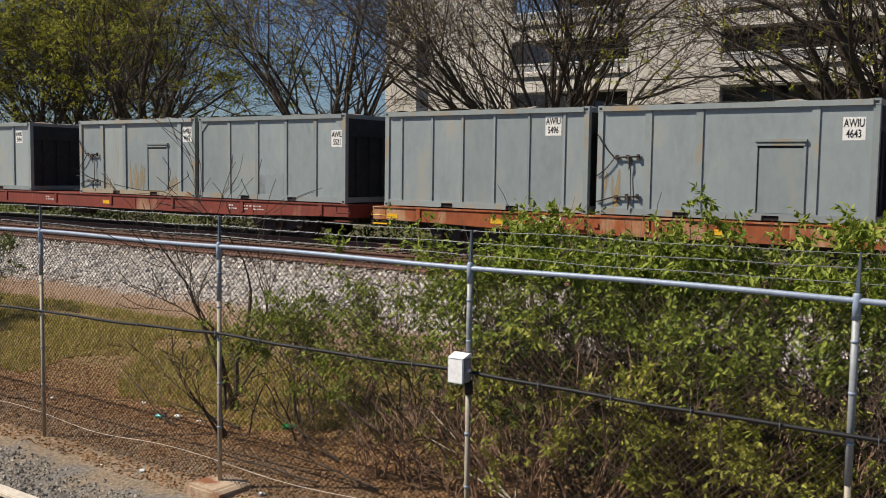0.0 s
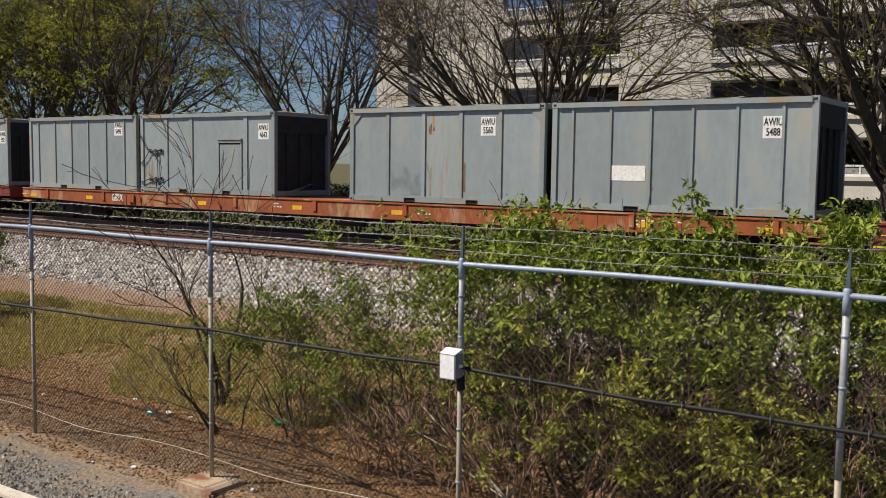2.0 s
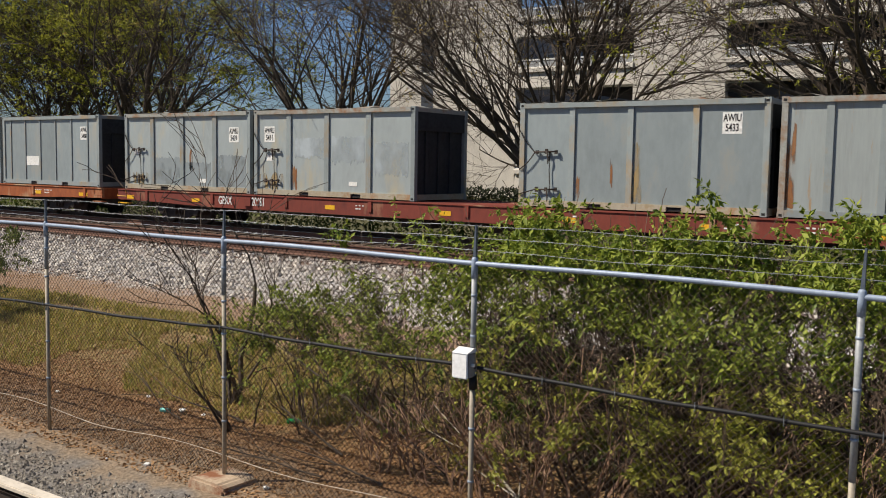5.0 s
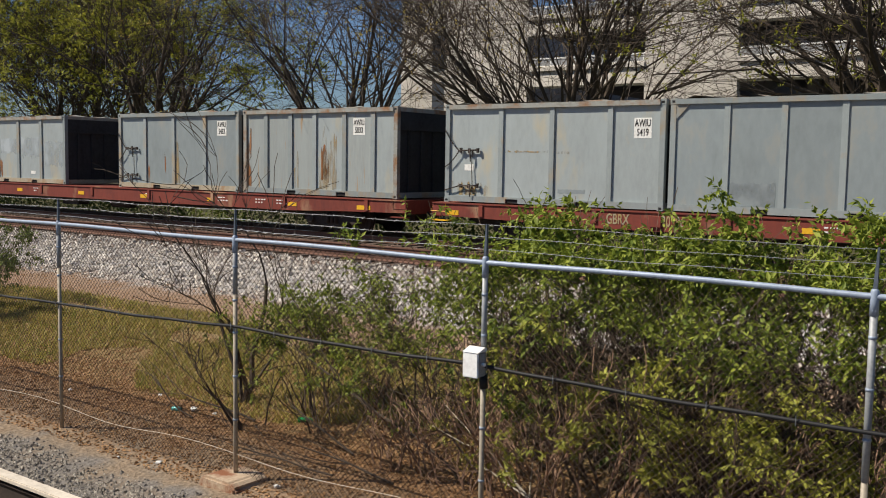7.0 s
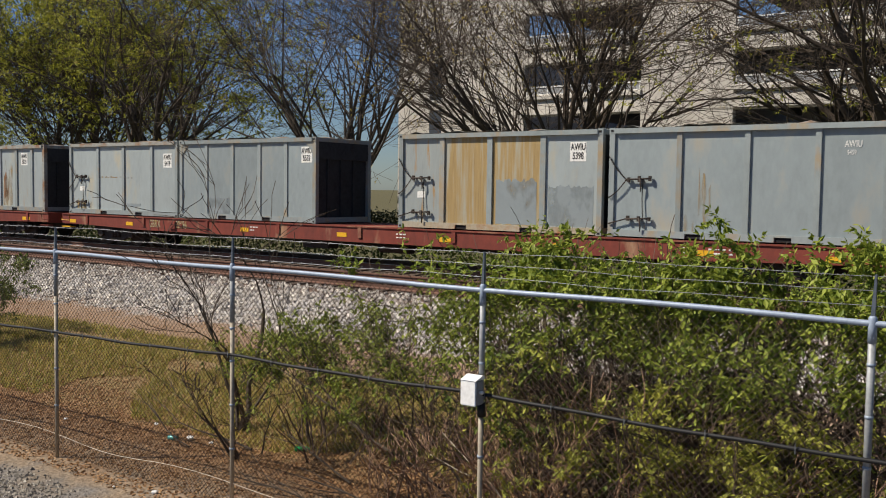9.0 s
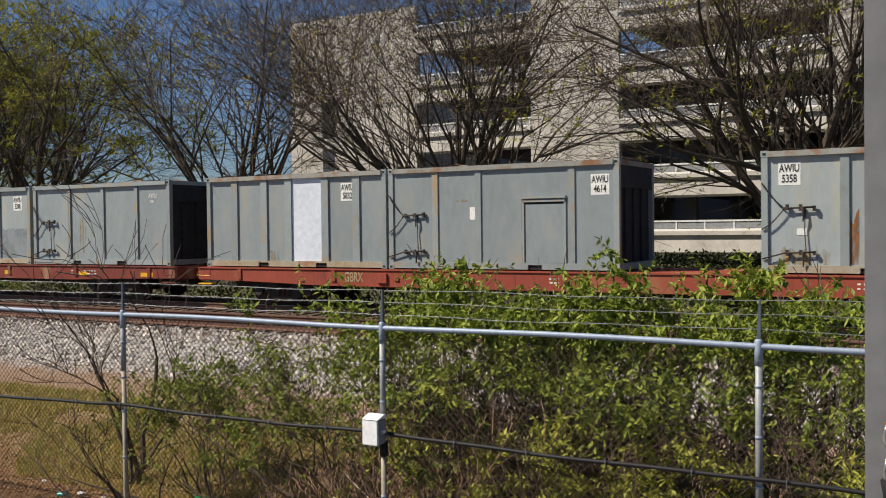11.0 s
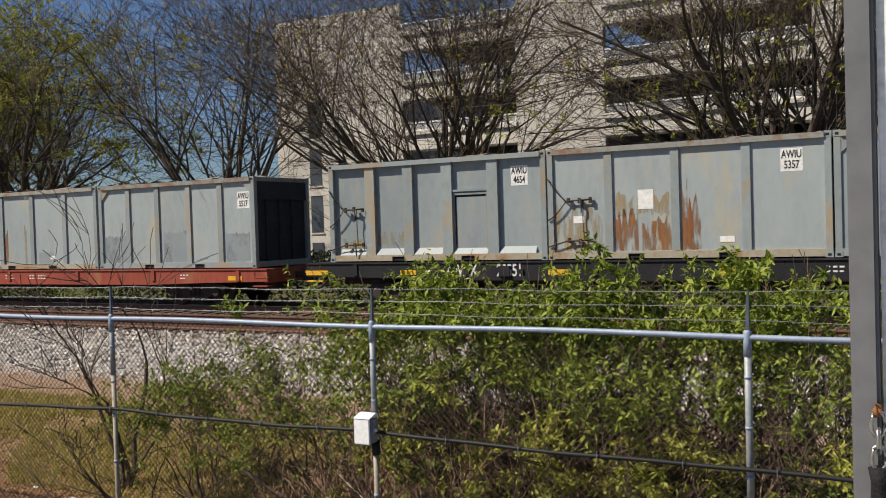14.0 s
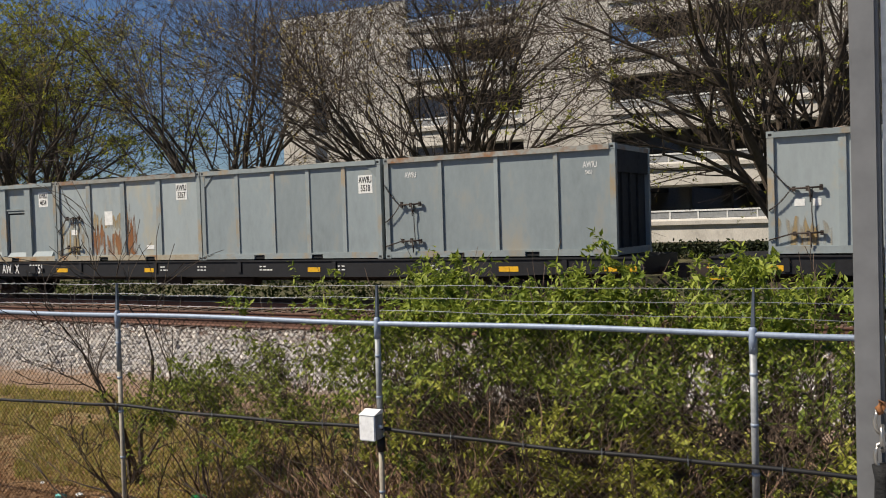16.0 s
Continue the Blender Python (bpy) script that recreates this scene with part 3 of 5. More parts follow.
    if chains:
        bm = bmesh.new()
        tube(bm, [(-h + 0.86, -w - 0.02, 1.32), (-h + 0.84, -w + 0.0, 0.9), (-h + 0.87, -w - 0.01, 0.42)], 0.012, 5)
        part("strap", bm, M_STEEL, ob, "slack strap between the binders")
        for z, up in ((1.32, 0.52), (0.42, 0.0)):
            bm = bmesh.new()
            # ratchet bar with handles
            tube(bm, [(-h + 0.44, -w - 0.03, z), (-h + 1.06, -w - 0.03, z + 0.02)], 0.022, 6)
            for k in range(3):
                x = -h + 0.48 + k * 0.26
                box(bm, x, x + 0.06, -w - 0.045, -w + 0.01, z - 0.045 + rng.uniform(-0.02, 0.01), z + 0.05 + rng.uniform(-0.01, 0.03))
            tube(bm, [(-h + 0.80, -w - 0.05, z + 0.03), (-h + 0.83, -w - 0.05, z - 0.17), (-h + 0.82, -w - 0.04, z - 0.28)], [0.022, 0.02, 0.012], 6)
            part("load_binder", bm, M_STEEL, ob, "rusty ratchet load binder")
            bm = bmesh.new()
            ends = [(-h + 0.02, z - 0.42), (-h + 0.02, z + up)] if up else [(-h + 0.02, z - 0.12)]
            for ex, ez in ends:
                n = 13
                for k in range(n):
                    a, b = k / n, (k + 0.75) / n
                    p0 = (ex + (0.44) * a, -w - 0.03 - 0.01 * (k % 2), ez + (z - ez) * a - 0.05 * math.sin(a * math.pi) * (1 if up else 0))
                    p1 = (ex + (0.44) * b, -w - 0.03 + 0.01 * (k % 2), ez + (z - ez) * b - 0.05 * math.sin(b * math.pi) * (1 if up else 0))
                    tube(bm, [p0, p1], 0.016, 5)
            part("chain", bm, M_STEEL, ob, "rusty binding chain")
    if hatch:
        x0, x1 = -h + CL * hatch[0], -h + CL * hatch[1]
        bm = bmesh.new()
        y = -w + rec
        box(bm, x0 - 0.06, x1 + 0.06, y - 0.07, y + 0.005, 1.66, 1.71)
        box(bm, x0 - 0.03, x1 + 0.03, y - 0.045, y + 0.005, 1.58, 1.62)
        box(bm, x0 - 0.05, x0, y - 0.03, y + 0.005, 0.18, 1.58)
        box(bm, x1, x1 + 0.05, y - 0.03, y + 0.005, 0.18, 1.58)
        part("hatch_frame", bm, M_GREY, ob, "side hatch frame with drip bar")
        bm = bmesh.new()
        box(bm, x0, x1, y - 0.012, y + 0.004, 0.18, 1.58)
        part("hatch_door", bm, base, ob)
        # black strips at left and top stand in for shade of a recessed door
        bm = bmesh.new()
        box(bm, x0 + 0.002, x0 + 0.03, y - 0.016, y + 0.002, 0.2, 1.57)
        box(bm, x0 + 0.03, x1 - 0.002, y - 0.016, y + 0.002, 1.53, 1.57)
        part("hatch_gap", bm, M_TEXT, ob, "dark strips painting shade on the hatch edges")
    return ob


def flat_car(length, paint, tag, marks, reflectors, label, floor=FLOOR):
    """Low flat railcar, origin at the rail level under its left end."""
    car = empty("flat_car", label, "railway car", "flat cars of the train")
    w = 1.3
    bm = bmesh.new()
    box(bm, 0.25, length - 0.25, -w + 0.02, w - 0.02, floor - 0.12, floor - 0.015)
    part("deck", bm, paint, car)
    for sy in (-1, 1):
        bm = bmesh.new()
        y0, y1 = (-w, -w + 0.1) if sy < 0 else (w - 0.1, w)
        prism(bm, [(0.12, floor - 0.02), (length - 0.12, floor - 0.02), (length - 0.12, floor - 0.36), (length - 2.4, floor - 0.40), (length - 4.5, floor - 0.46), (4.5, floor - 0.46), (2.4, floor - 0.40), (0.12, floor - 0.36)], y0, y1)
        part("side_sill", bm, paint, car)
        bm = bmesh.new()
        box(bm, 0.12, length - 0.12, y0 - 0.03 if sy < 0 else y1, y0 if sy < 0 else y1 + 0.03, floor - 0.05, floor - 0.02)
        x = 1.6
        while x < length - 1:
            box(bm, x, x + 0.12, y0 - 0.035 if sy < 0 else y1, y0 if sy < 0 else y1 + 0.035, floor - 0.34, floor - 0.06)
            x += 3.2
        part("sill_flange", bm, paint, car)
    bm = bmesh.new()
    box(bm, 0.6, length - 0.6, -0.28, 0.28, floor - 0.62, floor - 0.12)
    part("centre_sill", bm, M_STEEL, car)
    bm = bmesh.new()
    x = 5.5
    while x < length - 5:
        box(bm, x, x + 0.1, -w + 0.1, w - 0.1, floor - 0.38, floor - 0.12)
        x += 2.2
    tube(bm, [(6, -0.75, floor - 0.50), (length - 6, -0.75, floor - 0.50)], 0.025, 6)
    box(bm, length * 0.42, length * 0.42 + 1.0, -0.95, -0.5, floor - 0.72, floor - 0.4)
    tube(bm, [(length * 0.52, -0.75, floor - 0.58), (length * 0.52 + 1.1, -0.75, floor - 0.58)], 0.17, 10)
    part("underframe", bm, M_STEEL, car, "brake gear and cross bearers")
    for x in (0.0, length):
        s = 1 if x == 0 else -1
        bm = bmesh.new()
        box(bm, min(x + s * 0.12, x + s * 0.3), max(x + s * 0.12, x + s * 0.3), -w + 0.1, w - 0.1, floor - 0.40, floor - 0.02)
        part("end_sill", bm, paint, car)
        bm = bmesh.new()
        box(bm, min(x - s * 0.45, x + s * 0.7), max(x - s * 0.45, x + s * 0.7), -0.09, 0.09, 0.75, 0.93)
        box(bm, min(x - s * 0.5, x - s * 0.2), max(x - s * 0.5, x - s * 0.2), -0.17, 0.15, 0.68, 1.0)
        part("coupler", bm, M_STEEL, car)
        bm = bmesh.new()
        tube(bm, [(x + s * 0.1, -0.35, 0.72), (x - s * 0.15, -0.33, 0.5), (x - s * 0.4, -0.3, 0.45)], 0.025, 6)
        part("brake_hose", bm, M_CABLE, car)
        bm = bmesh.new()
        tube(bm, [(x + s * 0.16, -w + 0.02, floor - 0.03), (x + s * 0.06, -w + 0.0, floor - 0.25), (x + s * 0.55, -w + 0.0, floor - 0.26), (x + s * 0.55, -w - 0.01, floor - 0.05)], 0.012, 5)
        box(bm, min(x + s * 0.12, x + s * 0.62), max(x + s * 0.12, x + s * 0.62), -w - 0.02, -w + 0.2, floor - 0.50, floor - 0.47)
        part("step", bm, M_YELLOW if s > 0 else paint, car)
    # trucks
    for xc in (3.0, length - 3.0):
        truck = bmesh.new()
        for sy in (-1, 1):
            y = sy * 0.98
            prism(truck, [(xc - 1.15, 0.52), (xc - 1.05, 0.62), (xc - 0.5, 0.66), (xc + 0.5, 0.66), (xc + 1.05, 0.62), (xc + 1.15, 0.52), (xc + 1.1, 0.36), (xc + 0.7, 0.36), (xc + 0.35, 0.2), (xc - 0.35, 0.2), (xc - 0.7, 0.36), (xc - 1.1, 0.36)], y - 0.06, y + 0.06)
            for k in (-0.16, 0.0, 0.16):
                tube(truck, [(xc + k, y - sy * 0.0 + sy * 0.08, 0.3), (xc + k, y + sy * 0.08, 0.6)], 0.055, 8)
            for ax in (-0.84, 0.84):
                tube(truck, [(xc + ax, y - 0.02, 0.42), (xc + ax, y + sy * 0.14, 0.42)], 0.13, 10)
        box(truck, xc - 0.2, xc + 0.2, -0.95, 0.95, 0.38, 0.62)
        tk = part("truck", truck, M_STEEL, car, "cast steel bogie with springs")
        for ax in (-0.84, 0.84):
            bm = bmesh.new()
            tube(bm, [(0, -0.95, 0), (0, 0.95, 0)], 0.075, 10)
            for sy in (-1, 1):
                y = 0.75 * sy
                tube(bm, [(0, y - 0.065, 0), (0, y - 0.05, 0), (0, y + 0.05, 0), (0, y + 0.065, 0)], [0.40, 0.42, 0.42, 0.40], 28)
                tube(bm, [(0, y - 0.1 * sy - 0.02, 0), (0, y - 0.1 * sy + 0.02, 0)], 0.445, 28)
                for k in range(3):
                    a = k * 2.094
                    box(bm, 0.22 * math.cos(a) - 0.04, 0.22 * math.cos(a) + 0.04, y + sy * 0.06 - 0.01, y + sy * 0.06 + 0.012, 0.22 * math.sin(a) - 0.04, 0.22 * math.sin(a) + 0.04)
            ws = part("wheelset", bm, M_STEEL, car)
            ws.matrix_basis = pose(xc + ax, 0, 0.42)
            WHEELS.append(ws)
    # paint marks on the sill
    y = -w - 0.004
    for x, col, sw in reflectors:
        bm = bmesh.new()
        box(bm, x, x + sw, y - 0.003, y + 0.006, floor - 0.33, floor - 0.21)
        part("reflector", bm, col, car)
    for txt, x, size, mt in marks:
        letters("lettering", txt, size, mt, car, (x, y - 0.002, floor - 0.235), "stencilled reporting marks" if size > 0.2 else "")
    rng = random.Random(tag)
    for k in range(5):
        x = rng.uniform(9.5, length - 3)
        bm = bmesh.new()
        for r in range(2):
            for q in range(rng.randint(2, 4)):
                box(bm, x + q * 0.12, x + q * 0.12 + rng.uniform(0.05, 0.1), y - 0.002, y + 0.006, floor - 0.2 - r * 0.09, floor - 0.165 - r * 0.09)
        part("stencil_mark", bm, M_TEXTW if k % 2 else M_PLATE, car, kind="stuff")
    bm = bmesh.new()
    x = length * 0.22
    box(bm, x, x + 0.28, y - 0.05, y + 0.01, floor - 0.36, floor - 0.12)
    part("sill_bracket", bm, paint, car)
    bm = bmesh.new()
    box(bm, x + 0.5, x + 0.62, y - 0.03, y + 0.01, floor - 0.30, floor - 0.2)
    part("sill_hook", bm, paint, car)
    return car


WHEELS, MOVING = [], []
GAL = (0.222, 0.422, 0.617, 0.81)
FOURR = (0.235, 0.48, 0.735)


def build_train():
    G = "grey ribbed steel waste container "
    R, T, D, B = M_CORRODE, M_STAIN, M_PATCH, M_BUFF
    rows = [
        (-39.30, container(5494, GAL, 0.10, "rib", G + "on a red flat car", base=M_LIGHT, plate=0.87)),
        (-30.22, container(4642, (0.21, 0.41, 0.875), 0.16, "rib", "grey waste container with rusty lower edge and side hatch", chains=True, hatch=(0.61, 0.77), panels={1: M_STREAK}, plate=0.93, foot=M_FOOT, marks=((T, 0.23, 0.33, 0.18, 0.6), (T, 0.45, 0.58, 0.18, 1.2), (T, 0.78, 0.86, 0.18, 0.7)))),
        (-23.97, container(5521, GAL, 0.12, "flat", G + "with cut corner gussets", gusset=True, drop=0.68, plate=0.945, marks=((D, 0.44, 0.60, 0.18, 0.8),))),
        (-16.50, container(5496, (0.09, 0.255, 0.412, 0.57, 0.733, 0.893), 0.06, "flat", G + "with thin side ribs", drop=0.43, plate=0.842)),
        (-10.21, container(4643, (0.205, 0.40, 0.80), 0.16, "flat", "grey waste container with side hatch and chains", chains=True, hatch=(0.61, 0.765), drop=0.58, plate=0.921, marks=((T, 0.03, 0.10, 0.18, 1.1),))),
        (-1.28, container(5560, (0.215, 0.41, 0.602, 0.794), 0.10, "flat", G + "with gussets and small rust spots", gusset=True, plate=0.734, panels={2: M_STREAK}, marks=((D, 0.235, 0.40, 0.18, 1.15), (R, 0.435, 0.45, 1.75, 2.1), (R, 0.455, 0.465, 1.85, 2.0), (R, 0.615, 0.625, 0.3, 1.2), (T, 0.425, 0.45, 0.18, 1.2)))),
        (4.98, container(5488, (0.088, 0.247, 0.407, 0.567, 0.728, 0.886), 0.06, "flat", G + "with a white paint patch", drop=0.62, plate=0.851, sticker=((0.321, 0.35, 0.84, 0.34),))),
        (12.48, container(5439, FOURR, 0.17, "rib", "pale grey ribbed waste container with chains and stickers", base=M_LIGHT, chains=True, drop=0.71, plate=0.875, sticker=((0.1, 0.5, 0.26, 0.17), (0.64, 0.14, 0.3, 0.12), (0.47, 0.93, 0.15, 0.12)), rim=True, foot=M_FOOT, marks=((D, 0.26, 0.46, 0.18, 1.1), (D, 0.50, 0.70, 0.18, 0.95), (D, 0.76, 0.96, 0.18, 1.2), (R, 0.535, 0.56, 0.55, 1.45), (T, 0.03, 0.20, 0.18, 0.6)))),
        (18.72, container(5411, FOURR, 0.17, "rib", "pale grey ribbed waste container with number at its chained end", base=M_LIGHT, chains=True, drop=0.7, plate=0.10, sticker=((0.1, 0.44, 0.26, 0.17), (0.64, 0.16, 0.3, 0.12)), rim=True, foot=M_FOOT, marks=((B, 0.27, 0.46, 1.05, 1.7), (B, 0.51, 0.71, 0.9, 1.75), (B, 0.77, 0.96, 0.6, 1.6), (R, 0.255, 0.285, 0.18, 1.0), (T, 0.03, 0.20, 0.18, 0.7)))),
        (28.0, container(5433, FOURR, 0.14, "rib", "grey ribbed waste container with binding chains and rust runs", base=M_PANEL, chains=True, plate=0.865, foot=M_FOOT, marks=((R, 0.255, 0.27, 0.18, 0.9), (R, 0.40, 0.41, 0.5, 1.2), (T, 0.49, 0.53, 0.18, 1.6)))),
        (34.28, container(5833, (0.16, 0.33, 0.49, 0.68, 0.855), 0.15, "rib", "rust-streaked grey ribbed waste container", base=M_LIGHT, rim="full", panels={0: M_STREAK, 1: M_STREAK, 2: M_STREAK, 4: M_STREAK}, plate=0.767, marks=((R, 0.02, 0.05, 0.18, 2.2), (T, 0.52, 0.63, 0.18, 2.2), (R, 0.53, 0.58, 0.3, 1.6), (T, 0.35, 0.38, 0.18, 1.3)))),
        (41.95, container(5419, (0.28, 0.52, 0.775), 0.13, "rib", "pale grey ribbed waste container with one sticker", base=M_LIGHT, chains=True, drop=0.63, plate=0.907, sticker=((0.12, 0.36, 0.28, 0.16),), rim=True, marks=((T, 0.30, 0.50, 1.28, 1.34), (T, 0.54, 0.60, 1.25, 1.33), (D, 0.55, 0.67, 0.3, 0.42), (T, 0.03, 0.22, 0.18, 0.55)))),
        (48.12, container(5532, (0.212, 0.412, 0.61, 0.797), 0.13, "flat", G + "with corner gussets and clean sides", gusset=True, drop=0.5, plate=0.935, marks=((D, 0.23, 0.39, 0.18, 0.7), (R, 0.005, 0.018, 0.3, 2.0)))),
        (57.25, container(5398, FOURR, 0.15, "rib", "waste container with tan stained panels", base=M_LIGHT, panels={1: M_TAN, 2: M_TAN, 0: M_STREAK}, chains=True, plate=0.89, sticker=((0.12, 0.36, 0.25, 0.17),), foot=M_FOOT, marks=((D, 0.51, 0.705, 0.18, 1.35), (D, 0.76, 0.96, 0.18, 1.2)))),
        (63.48, container(5459, (0.28, 0.53, 0.77), 0.12, "rib", "grey ribbed waste container with stencilled letters", base=M_PANEL, chains=True, stencil=True, plate=0.88, marks=((T, 0.355, 0.40, 0.3, 1.6), (T, 0.30, 0.34, 0.18, 0.6)))),
        (71.0, container(5832, (0.167, 0.341, 0.48, 0.682, 0.846), 0.22, "rib", "grey waste container with one white-primed panel", panels={3: M_WHITE}, plate=0.80, rim=True, foot=M_FOOT, marks=((T, 0.37, 0.44, 0.18, 0.5),))),
        (77.14, container(4614, (0.222, 0.418, 0.813), 0.16, "flat", "grey waste container with rust-edged side hatch", chains=True, hatch=(0.618, 0.782), sticker=((0.40, 0.54, 0.24, 0.30),), rim=True, drop=0.55, plate=0.925, marks=((R, 0.606, 0.616, 0.18, 1.75), (T, 0.32, 0.37, 1.62, 1.7)))),
        (86.23, container(5358, (0.262, 0.508, 0.758), 0.17, "rib", "pale grey waste container with rust streak and number at chained end", base=M_LIGHT, chains=True, drop=0.47, plate=0.09, sticker=((0.13, 0.34, 0.2, 0.13), (0.66, 0.15, 0.26, 0.11), (0.46, 0.92, 0.14, 0.1)), rim=True, foot=M_FOOT, marks=((R, 0.278, 0.305, 0.18, 1.7), (D, 0.55, 0.66, 0.18, 0.55), (T, 0.44, 0.455, 0.18, 1.6), (T, 0.03, 0.22, 0.18, 0.6)))),
        (92.39, container(5517, (0.20, 0.395, 0.597, 0.793), 0.17, "rib", "pale grey waste container with corner gussets", base=M_LIGHT, gusset=True, rim=True, drop=0.62, plate=0.93, marks=((D, 0.03, 0.18, 0.18, 1.0), (D, 0.43, 0.58, 0.18, 1.1), (D, 0.82, 0.96, 0.18, 1.0)))),
        (100.95, container(4654, (0.205, 0.39, 0.572, 0.774), 0.28, "deep", "grey waste container with deep ribs and hatch bar", chains=True, hatch=(0.603, 0.742), plate=0.885, foot=M_FOOT, marks=((T, 0.235, 0.36, 0.35, 0.8), (T, 0.03, 0.17, 0.2, 0.6)))),
        (107.05, container(5357, (0.238, 0.483, 0.727), 0.18, "rib", "pale waste container with heavy rust patches", base=M_LIGHT, chains=True, plate=0.875, sticker=((0.375, 0.52, 0.34, 0.42), (0.66, 0.16, 0.3, 0.12), (0.12, 0.36, 0.26, 0.16)), rim=True, foot=M_FOOT, marks=((R, 0.26, 0.345, 0.18, 1.15), (R, 0.36, 0.465, 0.18, 0.95), (R, 0.505, 0.525, 0.18, 1.9), (R, 0.525, 0.57, 0.18, 1.4), (T, 0.26, 0.46, 0.9, 1.5), (T, 0.02, 0.21, 0.18, 1.3)))),
        (113.15, container(5518, (0.215, 0.423, 0.619, 0.81), 0.12, "flat", G + "on a black flat car", gusset=True, drop=0.6, plate=0.92)),
        (119.32, container(5459, (0.265, 0.515, 0.765), 0.10, "rib", "plain grey waste container with white stencilled letters", chains=True, stencil=True, twin=True, plate=0.9, rim=True)),
        (128.6, container(0, FOURR, 0.15, "rib", "pale green-grey waste container with chains", base=M_LIGHT, chains=True, sticker=((0.10, 0.42, 0.2, 0.14), (0.155, 0.42, 0.16, 0.15)), marks=((T, 0.03, 0.2, 0.18, 0.8),))),
    ]
    for u, ob in rows:
        MOVING.append((ob, u + CL / 2, HIGH if u > 100 else FLOOR))
    Y, P = M_YELLOW, M_PLATE
    refl = [(x, Y, 0.36) for x in (0.6, 3.9, 9.6, 13.6, 17.2, 20.6, 24.2)] + [(26.9, Y, 0.5)]
    text = M_TEXTW
    cars = [
        (-46.0, flat_car(28.4, M_RED, "a", [], refl[1:-1:3], "dark red flat railcar under waste containers")),
        (-16.95, flat_car(28.35, M_ORANGE, "b", [("GBRX", 5.6, 0.3, text)], refl, "rust-orange flat railcar with yellow reflectors")),
        (12.08, flat_car(28.75, M_RED, "c", [("GBRX", 5.45, 0.31, text), ("20681", 6.9, 0.31, text)], refl, "dark red flat railcar with white marks")),
        (41.5, flat_car(28.4, M_RED, "d", [("GBRX", 5.45, 0.3, M_TAN), ("20696", 6.8, 0.3, M_TAN)], refl, "dark red flat railcar with faded marks")),
        (70.6, flat_car(28.4, M_SCARLET, "e", [("GBRX", 5.5, 0.3, M_TAN)], refl[-1:], "rust-orange flat railcar with faded marks")),
        (100.1, flat_car(26.0, M_BLACK, "f", [("AWXX", 4.72, 0.36, text), ("20551", 5.98, 0.36, text)], [(0.1, Y, 0.7), (3.0, Y, 0.45), (6.95, Y, 0.5), (10.8, Y, 0.5), (16.8, Y, 0.4), (22.4, Y, 0.5), (25.0, Y, 0.8), (3.6, P, 0.25)], "black flat railcar with yellow reflectors", HIGH)),
        (127.3, flat_car(28.4, M_BLACK, "g", [], [(1.2, Y, 0.5), (6, Y, 0.5)], "black flat railcar with yellow reflector", HIGH)),
    ]
    for u, ob in cars:
        MOVING.append((ob, u, 0.0))


SPEED = ((0, 0.0), (2, -16.16), (4, -32.32), (5, -40.44), (6, -48.66), (7, -56.96), (8, -65.32), (10.5, -86.37), (13, -107.42), (16, -132.68))


def motions():
    for ob, u, z in MOVING:
        walk(ob, [(t, pose(u + q, TRAIN_Y, z)) for t, q in SPEED])
    ts = [i / 15 for i in range(241)]
    for ws in WHEELS:
        x, y, z = ws.matrix_basis.translation
        walk(ws, [(t, pose(x, y, z) @ Matrix.Rotation(float(np.interp(t, [s[0] for s in SPEED], [s[1] for s in SPEED])) / 0.42, 4, "Y")) for t in ts])


# ---------- fence ----------
FENCE_Y, TOP = 6.6, 1.27
POSTS = (-13.65, -10.56, -7.45, -4.42, -1.425, 1.6, 4.65)


